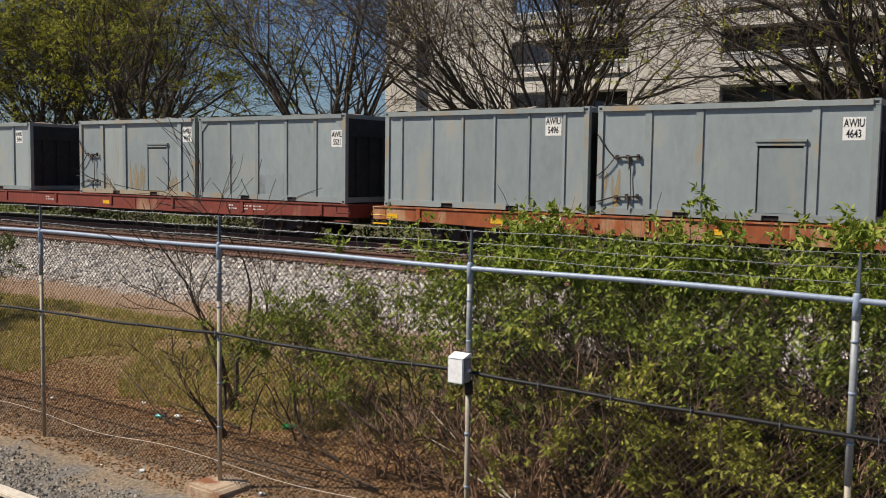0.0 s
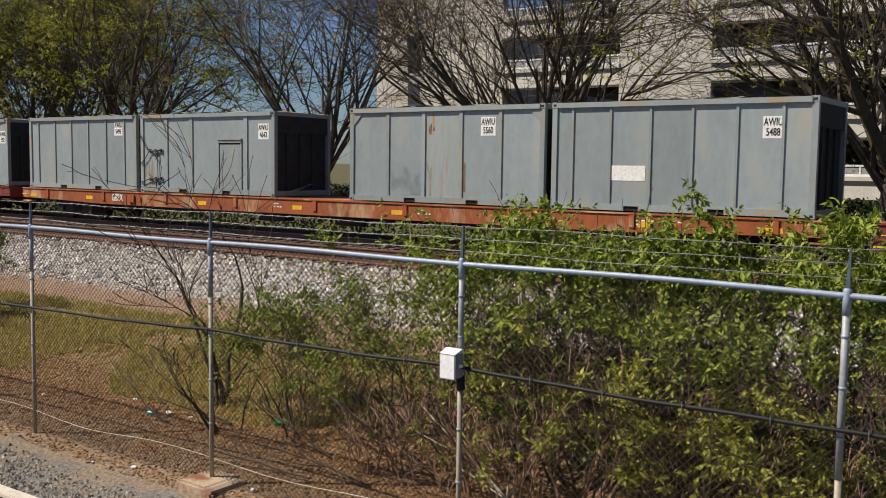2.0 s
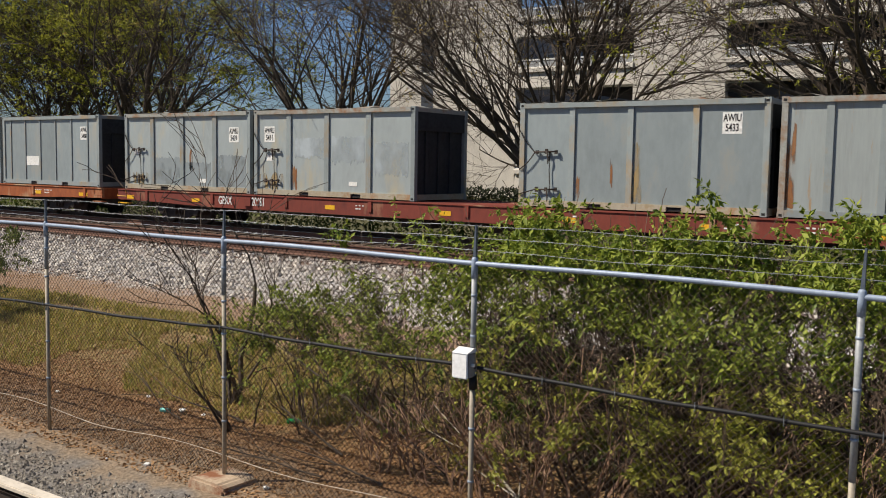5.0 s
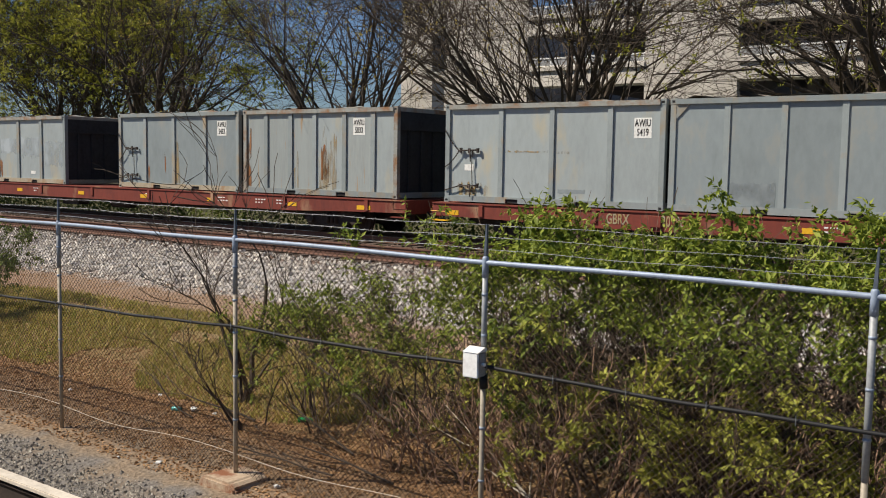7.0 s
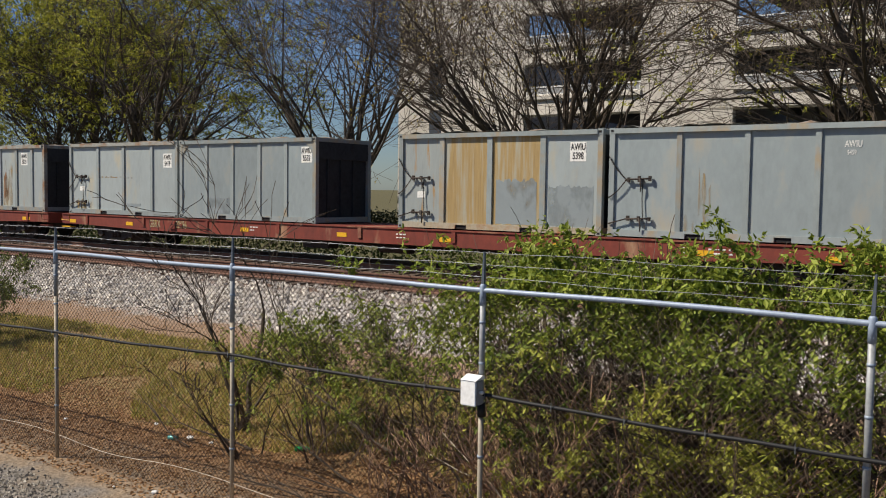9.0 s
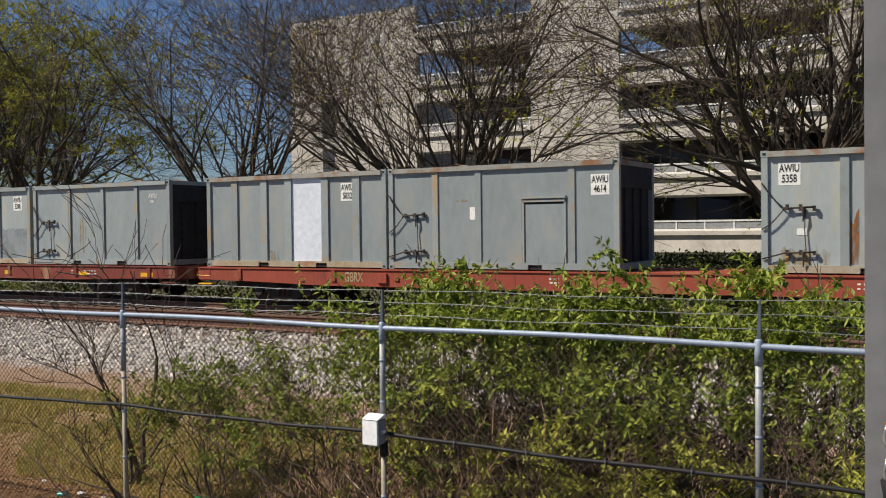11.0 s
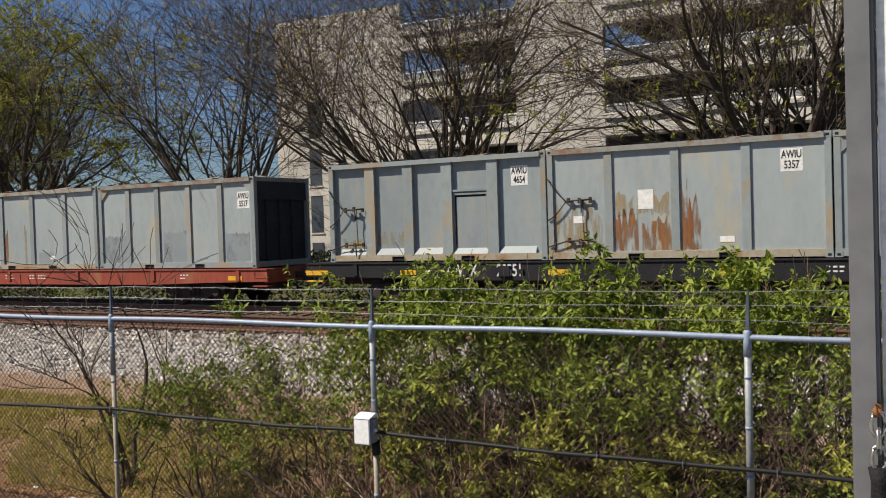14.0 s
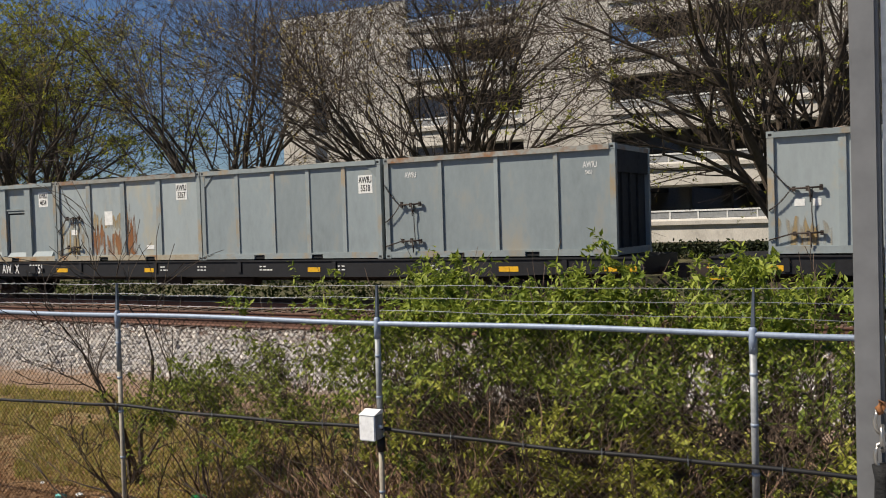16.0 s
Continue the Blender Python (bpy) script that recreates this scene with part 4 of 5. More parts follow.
def build_fence():
    fence = empty("chain_link_fence", "galvanised chain-link fence with three barbed wire strands", "fence")
    for i, x in enumerate(POSTS):
        g, low = ground_z(FENCE_Y, x), (0.75, 0.75, 0.72, 0.4, 0.05, 0.05, 0.05)[i]
        bm = bmesh.new()
        tube(bm, [(x, FENCE_Y, g - 0.3), (x, FENCE_Y, low + 0.02)], 0.0225, 12)
        p = part("post", bm, M_POST, fence)
        bm = bmesh.new()
        tube(bm, [(x, FENCE_Y, low), (x, FENCE_Y, TOP - 0.05)], 0.0245, 12)
        part("post_sleeve", bm, M_SLEEVE, p, "grey galvanised upper sleeve")
        bm = bmesh.new()
        tube(bm, [(x, FENCE_Y, TOP - 0.13), (x, FENCE_Y, TOP - 0.03), (x, FENCE_Y, TOP + 0.03), (x, FENCE_Y, TOP + 0.045)], [0.028, 0.028, 0.0275, 0.018], 12)
        part("post_cap", bm, M_GALV, p)
        for z in (TOP - 0.11, TOP - 0.28, TOP - 0.62, TOP - 0.95, TOP - 1.4, TOP - 1.85):
            bm = bmesh.new()
            tube(bm, [(x, FENCE_Y, z), (x, FENCE_Y, z + 0.02)], 0.0275, 10)
            part("tie_band", bm, M_GALV, p)
        bm = bmesh.new()
        prism(bm, [(x - 0.014, TOP + 0.02), (x + 0.014, TOP + 0.02), (x + 0.016, TOP + 0.31), (x + 0.004, TOP + 0.31)], FENCE_Y - 0.012, FENCE_Y + 0.012)
        part("wire_arm", bm, M_ARM, p)
    bm = bmesh.new()
    pts = [(x, FENCE_Y, TOP + 0.008 * math.sin(x * 1.7)) for x in np.linspace(-16, 7, 47)]
    tube(bm, pts, 0.0215, 10)
    part("top_rail", bm, M_GALV, fence, "bluish galvanised top rail")
    for k, z in enumerate((0.30, 0.20, 0.10)):
        bm = bmesh.new()
        xs = np.linspace(-16, 7, 93)
        sag = [TOP + z - 0.006 * math.sin(x * 2.07 + k) + 0.004 * math.sin(x * 5 + k) for x in xs]
        tube(bm, [(x, FENCE_Y, s) for x, s in zip(xs, sag)], 0.0022, 4)
        for x in np.arange(-16, 7, 0.125):
            s = float(np.interp(x, xs, sag))
            tube(bm, [(x - 0.008, FENCE_Y - 0.012, s - 0.011), (x + 0.008, FENCE_Y + 0.012, s + 0.011)], 0.0013, 3)
            tube(bm, [(x + 0.007, FENCE_Y - 0.012, s + 0.011), (x - 0.007, FENCE_Y + 0.012, s - 0.011)], 0.0013, 3)
        part("barbed_wire", bm, M_BARB, fence, "thin barbed wire strand")
    # woven diagonal wires
    z0, z1, x0, x1, pitch = -1.17, TOP - 0.02, -16.0, 7.0, 0.06
    hgt = z1 - z0
    vs, fs = [], []
    for sgn in (1, -1):
        for a in np.arange(x0 - hgt, x1 + hgt, pitch):
            p, q = (a, z0), (a + hgt * sgn, z1)
            rad = 0.0014
            for (px, pz) in (p, q):
                dy = 0.002 * sgn
                vs += [(px - rad, FENCE_Y + 0.03 + dy, pz + rad * sgn), (px + rad, FENCE_Y + 0.03 + dy, pz - rad * sgn), (px, FENCE_Y + 0.03 + dy - 0.0035, pz)]
            b = len(vs) - 6
            fs += [(b, b + 1, b + 4, b + 3), (b + 1, b + 2, b + 5, b + 4), (b + 2, b, b + 3, b + 5)]
    soup("mesh_fabric", np.array(vs), np.array(fs), M_WIRE, fence, "rust-brown diamond wire mesh", kind="stuff")
    bm = bmesh.new()
    xs = np.linspace(-16, 7, 70)
    tube(bm, [(x, FENCE_Y - 0.005, ground_z(FENCE_Y, x) + 0.28 + 0.03 * math.sin(x * 2.1)) for x in xs], 0.0028, 4)
    part("tension_wire", bm, M_BOARD, fence, "slack bottom tension wire")
    # footing
    bm = bmesh.new()
    g = ground_z(FENCE_Y, -7.45)
    prism(bm, [(-7.72, g - 0.2), (-7.70, g + 0.05), (-7.62, g + 0.085), (-7.25, g + 0.075), (-7.16, g + 0.03), (-7.14, g - 0.2)], FENCE_Y - 0.28, FENCE_Y + 0.2)
    bmesh.ops.bevel(bm, geom=bm.edges[:], offset=0.025, segments=2, affect="EDGES")
    tagged(part("post_footing", bm, mat("rust_stained_footing", (0.46, 0.36, 0.26), 0.9, dark=(0.33, 0.24, 0.16), scale=6, fine=30, mix=(0.24, 0.10, 0.05), mix_scale=3, mix_at=(0.5, 0.62), bump=0.3)), "rust-stained concrete footing round a fence post", "footing")
    # cable
    bm = bmesh.new()
    xs = np.linspace(-16, 7, 120)
    cz = [float(np.interp(x, (-16, -10.56, -7.45, -4.42, -1.42, 7), (0.30, 0.33, 0.40, 0.415, 0.395, 0.36))) + 0.004 * math.sin(x * 5) - 0.02 * abs(math.sin((x + 4.42) * 1.04)) for x in xs]
    tube(bm, [(x, FENCE_Y - 0.045, z) for x, z in zip(xs, cz)], 0.016, 8)
    ob = part("cable", bm, M_CABLE)
    tagged(ob, "black cable tied along the fence mesh", "cable")
    for x in np.arange(-15.5, 6, 0.62):
        bm = bmesh.new()
        z = float(np.interp(x, xs, cz))
        tube(bm, [(x, FENCE_Y - 0.07, z - 0.03), (x, FENCE_Y - 0.07, z + 0.04)], 0.004, 4)
        part("cable_tie", bm, M_BARB, ob)
    # junction box on the post
    bx = empty("junction_box", "white junction box mounted on a fence post", "box")
    x, z, y = -4.445, 0.435, FENCE_Y - 0.04
    bm = bmesh.new()
    box(bm, x - 0.073, x + 0.073, y - 0.10, y, z - 0.105, z + 0.095)
    bmesh.ops.bevel(bm, geom=bm.edges[:], offset=0.008, segments=2, affect="EDGES")
    part("body", bm, M_BOXG, bx)
    bm = bmesh.new()
    box(bm, x - 0.077, x + 0.077, y - 0.12, y - 0.101, z - 0.11, z + 0.10)
    bmesh.ops.bevel(bm, geom=bm.edges[:], offset=0.008, segments=2, affect="EDGES")
    part("cover", bm, M_BOXW, bx, "white speckled cover")
    bm = bmesh.new()
    prism(bm, [(y - 0.125, z + 0.101), (y + 0.01, z + 0.101), (y + 0.01, z + 0.13), (y - 0.02, z + 0.135)], x - 0.077, x + 0.077, "x")
    part("rain_hood", bm, M_BOXW, bx, "white sloping top")
    bm = bmesh.new()
    tube(bm, [(x + 0.072, y - 0.05, z + 0.0), (x + 0.10, y - 0.05, z + 0.0)], 0.014, 10)
    part("cable_gland", bm, M_BOXW, bx)
    bm = bmesh.new()
    tube(bm, [(x + 0.03, y + 0.035, z - 0.10), (x + 0.03, y + 0.04, z - 0.22)], 0.036, 10)
    part("lower_clamp", bm, M_CABLE, bx, "black lower clamp")


# ---------- platform side ----------
def build_platform():
    bd = empty("third_rail_cover", "pale weathered cover board over a dark rail", "cover board")
    bm = bmesh.new()
    box(bm, -24, -4.0, 4.93, 5.07, -1.10, -1.05)
    bmesh.ops.bevel(bm, geom=bm.edges[:], offset=0.01, segments=2, affect="EDGES")
    part("board", bm, M_BOARD, bd)
    bm = bmesh.new()
    prism(bm, [(4.93, -1.34), (5.07, -1.34), (5.03, -1.31), (5.02, -1.18), (5.05, -1.14), (4.95, -1.14), (4.98, -1.18), (4.97, -1.31)], -24, -4, "x")
    part("conductor_rail", bm, M_STEEL, bd)
    for x in np.arange(-23, -4, 2.4):
        bm = bmesh.new()
        box(bm, x, x + 0.08, 5.072, 5.12, -1.38, -1.07)
        part("bracket", bm, M_STEEL, bd)
    col = empty("platform_column", "grey painted steel post beside a white panel", "post")
    yc = 2.0
    bm = bmesh.new()
    box(bm, -0.236, -0.185, yc, yc + 0.05, -1.35, 4.6)
    bmesh.ops.bevel(bm, geom=bm.edges[:], offset=0.006, segments=2, affect="EDGES")
    part("shaft", bm, M_COLUMN, col)
    bm = bmesh.new()
    box(bm, -0.181, 0.10, yc + 0.02, yc + 0.045, -1.35, 4.6)
    part("panel", bm, M_RAILW, col, "white panel")
    ch = empty("hanging_chain", "steel chain and black strap hanging from an eye bolt", "chain")
    x, y = -0.187, yc - 0.02
    bm = bmesh.new()
    tube(bm, [(x, yc, 1.70), (x, yc - 0.03, 1.70)], 0.007, 8)
    tube(bm, [(x, yc - 0.03, 1.712), (x - 0.006, yc - 0.03, 1.70), (x, yc - 0.03, 1.688)], 0.006, 8)
    part("eye_bolt", bm, M_RUST, ch)

    def ring(z, r, tilt):
        b2 = bmesh.new()
        pts = [(x + r * 0.55 * math.cos(a) * math.cos(tilt), y + r * 0.55 * math.cos(a) * math.sin(tilt), z + r * math.sin(a)) for a in np.linspace(0, 2 * math.pi, 15)]
        tube(b2, pts, 0.0042, 6)
        return b2
    for k, z in enumerate((1.672, 1.640, 1.607)):
        part("link", ring(z, 0.024, 0.2 + 1.4 * (k % 2)), M_CHROME, ch)
    bm = bmesh.new()
    tube(bm, [(x, y, 1.59), (x + 0.002, y, 1.56), (x, y, 1.45), (x - 0.003, y, 1.30)], [0.02, 0.017, 0.019, 0.018], 8)
    part("strap", bm, M_STRAP, ch, "bunched black strap")
    bm = bmesh.new()
    box(bm, -30, 12, -6, 1.2, -1.35, 0.45)
    tagged(part("platform", bm, M_CONC2), "grey concrete station platform", "platform", kind="structure")


# ---------- parking building ----------
BY = 51.0
ROWS = [2.36 + 3.04 * k for k in range(-1, 5)]


def build_building():
    b = empty("parking_building", "pale concrete parking building with railed open decks", "building")
    depth = 28
    xl, x1, x2, x3, x4, xr = -41.2, -31.4, -23.7, -18.4, -7.6, 24.0
    base = -0.6
    roof = 14.5

    def slab(name, mt, *dims, label="", parent=b):
        bm = bmesh.new()
        box(bm, *dims)
        return part(name, bm, mt, parent, label)
    # solid wall bays
    for a, c in ((xl, x1), (x2, x3), (x4, x4 + 1.5)):
        for k in range(-1, 5):
            z0, z1 = max(base, ROWS[0] - 1.8 + 3.04 * (k + 1)), ROWS[0] - 1.8 + 3.04 * (k + 2)
            if k == -1:
                z0 = base
            w = slab("wall_panel", M_CONC, a, c, BY, BY + 0.3, z0 + 0.012, z1 - 0.012)
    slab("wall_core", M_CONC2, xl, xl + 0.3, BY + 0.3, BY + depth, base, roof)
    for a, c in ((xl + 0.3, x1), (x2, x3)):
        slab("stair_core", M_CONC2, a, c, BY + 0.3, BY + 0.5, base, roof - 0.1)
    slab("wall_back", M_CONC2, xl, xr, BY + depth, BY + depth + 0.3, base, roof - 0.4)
    # window strip on the left bay
    for k in range(0, 4):
        for xx in (xl + 2.6,):
            wn2 = slab("window", M_GLASS, xx, xx + 0.95, BY - 0.02, BY + 0.02, ROWS[k] - 0.5, ROWS[k] + 1.9)
            bm = bmesh.new()
            box(bm, xx - 0.06, xx + 1.01, BY - 0.06, BY - 0.021, ROWS[k] - 0.6, ROWS[k] - 0.5)
            part("sill", bm, M_CONC, wn2)
    # decks
    for a, c in ((x1, x2), (x3, x4), (x4 + 1.5, xr)):
        for k, zr in enumerate(ROWS):
            if zr - 1.8 > roof:
                continue
            zf = zr - 1.05
            lo = max(base, zr - 1.82)
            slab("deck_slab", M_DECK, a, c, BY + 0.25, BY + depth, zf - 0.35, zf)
            bm = bmesh.new()
            prism(bm, [(BY - 0.02, lo + 0.12), (BY + 0.12, lo), (BY + 0.25, lo), (BY + 0.25, zr - 0.8), (BY + 0.05, zr - 0.8)], a, c, "x")
            sp = part("spandrel", bm, M_CONC, b)
            bm = bmesh.new()
            prism(bm, [(BY - 0.12, zr - 0.79), (BY + 0.3, zr - 0.79), (BY + 0.3, zr - 0.52), (BY - 0.04, zr - 0.50), (BY - 0.12, zr - 0.58)], a, c, "x")
            part("ledge", bm, M_CONC, sp)
            rl = bmesh.new()
            box(rl, a, c, BY + 0.05, BY + 0.13, zr - 0.09, zr)
            box(rl, a, c, BY + 0.07, BY + 0.11, zr - 0.5, zr - 0.46)
            rail = part("railing", rl, M_RAILW, sp, "white pipe railing")
            n = max(2, int((c - a) / 1.35))
            for i in range(n + 1):
                bm = bmesh.new()
                xx = a + 0.1 + (c - a - 0.2) * i / n
                box(bm, xx - 0.04, xx + 0.04, BY + 0.06, BY + 0.12, zr - 0.5, zr - 0.09)
                part("baluster", bm, M_RAILW, rail)
            bm = bmesh.new()
            box(bm, a, c, BY + 0.085, BY + 0.095, zr - 0.44, zr - 0.14)
            part("infill_panel", bm, M_BOXG, rail, "grey railing infill")
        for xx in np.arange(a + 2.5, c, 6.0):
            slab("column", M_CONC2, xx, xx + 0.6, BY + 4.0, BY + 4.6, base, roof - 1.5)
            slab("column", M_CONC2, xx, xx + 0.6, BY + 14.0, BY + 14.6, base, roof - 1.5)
    # parked cars seen between railings
    for k, (xx, zf, colour) in enumerate(((-29.3, ROWS[3] - 1.05, (0.5, 0.52, 0.55)), (-27.0, ROWS[3] - 1.05, (0.25, 0.33, 0.45)), (-28.2, ROWS[2] - 1.05, (0.55, 0.57, 0.6)))):
        cr = empty("parked_car", "parked silver car behind a deck railing", "car")
        paint = mat("car_paint", colour, 0.25, metal=0.3, spec=0.6)
        bm = bmesh.new()
        prism(bm, [(xx - 0.9, zf + 0.3), (xx + 0.9, zf + 0.3), (xx + 0.9, zf + 0.85), (xx + 0.62, zf + 0.95), (xx + 0.5, zf + 1.42), (xx - 0.5, zf + 1.42), (xx - 0.62, zf + 0.95), (xx - 0.9, zf + 0.85)], BY + 1.0, BY + 5.3)
        part("body", bm, paint, cr)
        bm = bmesh.new()
        prism(bm, [(xx - 0.58, zf + 0.97), (xx + 0.58, zf + 0.97), (xx + 0.47, zf + 1.38), (xx - 0.47, zf + 1.38)], BY + 0.98, BY + 0.999)
        part("windscreen", bm, M_GLASS, cr)
        for sx in (-0.72, 0.72):
            for yy in (1.9, 4.5):
                bm = bmesh.new()
                tube(bm, [(xx + sx - 0.1, BY + yy, zf + 0.32), (xx + sx + 0.1, BY + yy, zf + 0.32)], 0.32, 14)
                part("wheel", bm, M_CABLE, cr)


# ---------- plants ----------
def grow(rng, start, heading, length, radius, depth, out, spread, up, tips, kids=(3, 4), min_r=0.006, wob=0.10):
    """Recursive limb: collects (points, radii) and tip places."""
    n = 5 if depth > 1 else 4
    p, d = Vector(start), Vector(heading).normalized()
    pts, rad = [p.copy()], [radius]
    for i in range(n):
        d = (d + Vector((rng.gauss(0, wob), rng.gauss(0, wob), rng.gauss(0, wob * 0.6) + up)) * 0.8).normalized()
        p = p + d * (length / n)
        pts.append(p.copy())
        rad.append(max(min_r, radius * (1 - 0.5 * (i + 1) / n)))
    out.append((pts, rad))
    if depth == 0:
        tips.extend(pts[1:])
        return
    if depth == 1:
        tips.append(pts[-1])
    for k in range(rng.randint(*kids) + (depth == 1) + (2 if depth >= 4 else 0)):
        f = rng.uniform(0.15 if depth >= 3 else 0.35, 1.0) if k else 1.0
        i = min(n, max(1, int(round(f * n))))
        side = Vector((rng.gauss(0, 1), rng.gauss(0, 1), rng.gauss(0, 0.5)))
        side -= side.dot(d) * d
        side.normalize()
        nd = (d + side * spread * rng.uniform(0.5, 1.2)).normalized()
        grow(rng, pts[i], nd, length * rng.uniform(0.58, 0.82), max(min_r, rad[i] * rng.uniform(0.5, 0.7)), depth - 1, out, spread, up, tips, kids, min_r, wob)


def tubes_soup(limbs, sides_of):
    V, F = [], []
    base = 0
    for pts, rad in limbs:
        s = sides_of(rad[0])
        ang = np.arange(s) * 2 * np.pi / s
        P = np.array(pts)
        d = P[-1] - P[0]
        d /= np.linalg.norm(d) + 1e-9
        a = np.cross(d, (0.3, 0.5, 0.81) if abs(d[2]) < 0.95 else (1, 0, 0))
        a /= np.linalg.norm(a)
        c = np.cross(d, a)
        circ = np.cos(ang)[:, None] * a + np.sin(ang)[:, None] * c
        V.append((P[:, None, :] + np.array(rad)[:, None, None] * circ[None]).reshape(-1, 3))
        n = len(pts)
        i, k = np.meshgrid(np.arange(n - 1), np.arange(s), indexing="ij")
        k2 = (k + 1) % s
        F.append((base + np.stack((i * s + k, i * s + k2, (i + 1) * s + k2, (i + 1) * s + k), -1)).reshape(-1, 4))
        base += n * s
    return np.concatenate(V), np.concatenate(F)


def tree(x, y, seed, height, stems, label, leaf, per_tip, leaf_size, spread=0.8, lean=0.45, trunk_h=1.6, trunk_r=0.4, depth=4, fork=(4, 5), jitter=0.3, tuft=50, rise=0.012):
    ob = empty("tree", label, "tree", "row of street trees")
    rng = random.Random(seed)
    nrng = np.random.default_rng(seed)
    g = ground_z(y) - 0.1
    limbs, tips = [], []
    trunk = ([Vector((x, y, g)), Vector((x, y, g + 0.4)), Vector((x, y, g + trunk_h)), Vector((x, y, g + trunk_h + 0.5))], [trunk_r * 1.35, trunk_r, trunk_r * 0.9, trunk_r * 0.6])
    V, F = tubes_soup([trunk], lambda r: 14)
    soup("trunk", V, F, M_BARK, ob)
    for k in range(stems):
        limbs = []
        a = k * 2 * math.pi / stems + rng.uniform(-0.4, 0.4)
        out = lean * rng.uniform(0.3, 1.4) * (1.5 if k % 4 == 3 else 1)
        grow(rng, (x + 0.15 * math.cos(a), y + 0.15 * math.sin(a), g + trunk_h * rng.uniform(0.7, 1.1)), (out * math.cos(a), out * math.sin(a), 1), height * rng.uniform(0.30, 0.40), trunk_r * rng.uniform(0.24, 0.42), depth, limbs, spread, rise, tips, fork, 0.008)
        V, F = tubes_soup(limbs, lambda r: 8 if r > 0.1 else 5 if r > 0.03 else 3)
        soup("limb", V, F, M_BARK, ob)
    if per_tip:
        t = np.array([tuple(p) for p in tips])
        n = int(len(t) * per_tip)
        V, F = sprays(t[nrng.integers(0, len(t), max(1, n // tuft))], n, leaf_size, nrng, jitter, jitter * 1.1, 9, 0.1)
        soup("crown", V, F, leaf, ob, kind="stuff")
    return ob


def bush(x, y, seed, height, radius, stems, label, leaf, leaf_n, leaf_size, stem_r=0.016, group="shrubs behind the fence", low=0.25, jitter=0.10, depth=3, squash=1.0, name="shrub", kids=(2, 3), clump=75, bark=None, twig=0.0028, spread=0.6, heads=()):
    ob = empty(name, label, "shrub", group)
    rng = random.Random(seed)
    nrng = np.random.default_rng(seed)
    limbs, tips = [], []
    for k in range(stems):
        limbs = []
        a = rng.uniform(0, 6.28)
        r = radius * 0.55 * math.sqrt(rng.random())
        sx, sy = x + r * math.cos(a), y + r * math.sin(a) * squash
        out = rng.uniform(0.1, 0.75)
        a2 = a + rng.uniform(-0.7, 0.7)
        grow(rng, (sx, sy, ground_z(sy, sx) - 0.05), (out * math.cos(a2), out * math.sin(a2) * squash, 1), height * rng.uniform(0.32, 0.48), stem_r * rng.uniform(0.6, 1.3), depth, limbs, spread, 0.03, tips, kids, twig, 0.2)
        V, F = tubes_soup(limbs, lambda r: 5 if r > 0.02 else 3)
        soup("stem", V, F, bark or M_DARKTWIG, ob, kind="stuff" if name == "sapling" else "")
    t = np.array([tuple(p) for p in tips])
    g0 = ground_z(y, x)
    t = t[(t[:, 2] > g0 + height * low) & (t[:, 2] < g0 + height)]
    if leaf_n and len(t):
        # leaves hang in sprigs, gathered in clumps round twig ends
        mid = t[nrng.integers(0, len(t), max(1, leaf_n // clump))]
        V, F = sprays(mid, leaf_n, leaf_size, nrng, jitter, jitter * 1.6)
        F = F[V[F[:, 2], 1] > 7.0]
        for hx, hy, hz, n in heads:
            mid = np.array((hx, hy, hz)) + nrng.normal(size=(9, 3)) * np.array((0.17, 0.15, 0.17))
            V2, F2 = sprays(mid, n, leaf_size * 1.05, nrng, 0.075, 0.17)
            F = np.concatenate((F, F2 + len(V)))
            V = np.concatenate((V, V2))
        soup("leaves", V, F, leaf, ob, kind="stuff")
    return ob


def leaning_branch(name, label, start, heading, length, radius, seed, depth=2, up=0.0, spread=0.6, bark=None):
    rng = random.Random(seed)
    limbs, tips = [], []
    x, y, lift = start
    grow(rng, (x, y, ground_z(y, x) + lift), heading, length, radius, depth, limbs, spread, up, tips, (2, 4), 0.004, 0.12)
    ob = empty(name, label, "branch", "branches")
    V, F = tubes_soup(limbs[:1], lambda r: 6)
    soup("stem", V, F, bark or M_BARK, ob)
    V, F = tubes_soup(limbs[1:], lambda r: 3)
    soup("twig", V, F, bark or M_BARK, ob, kind="stuff")


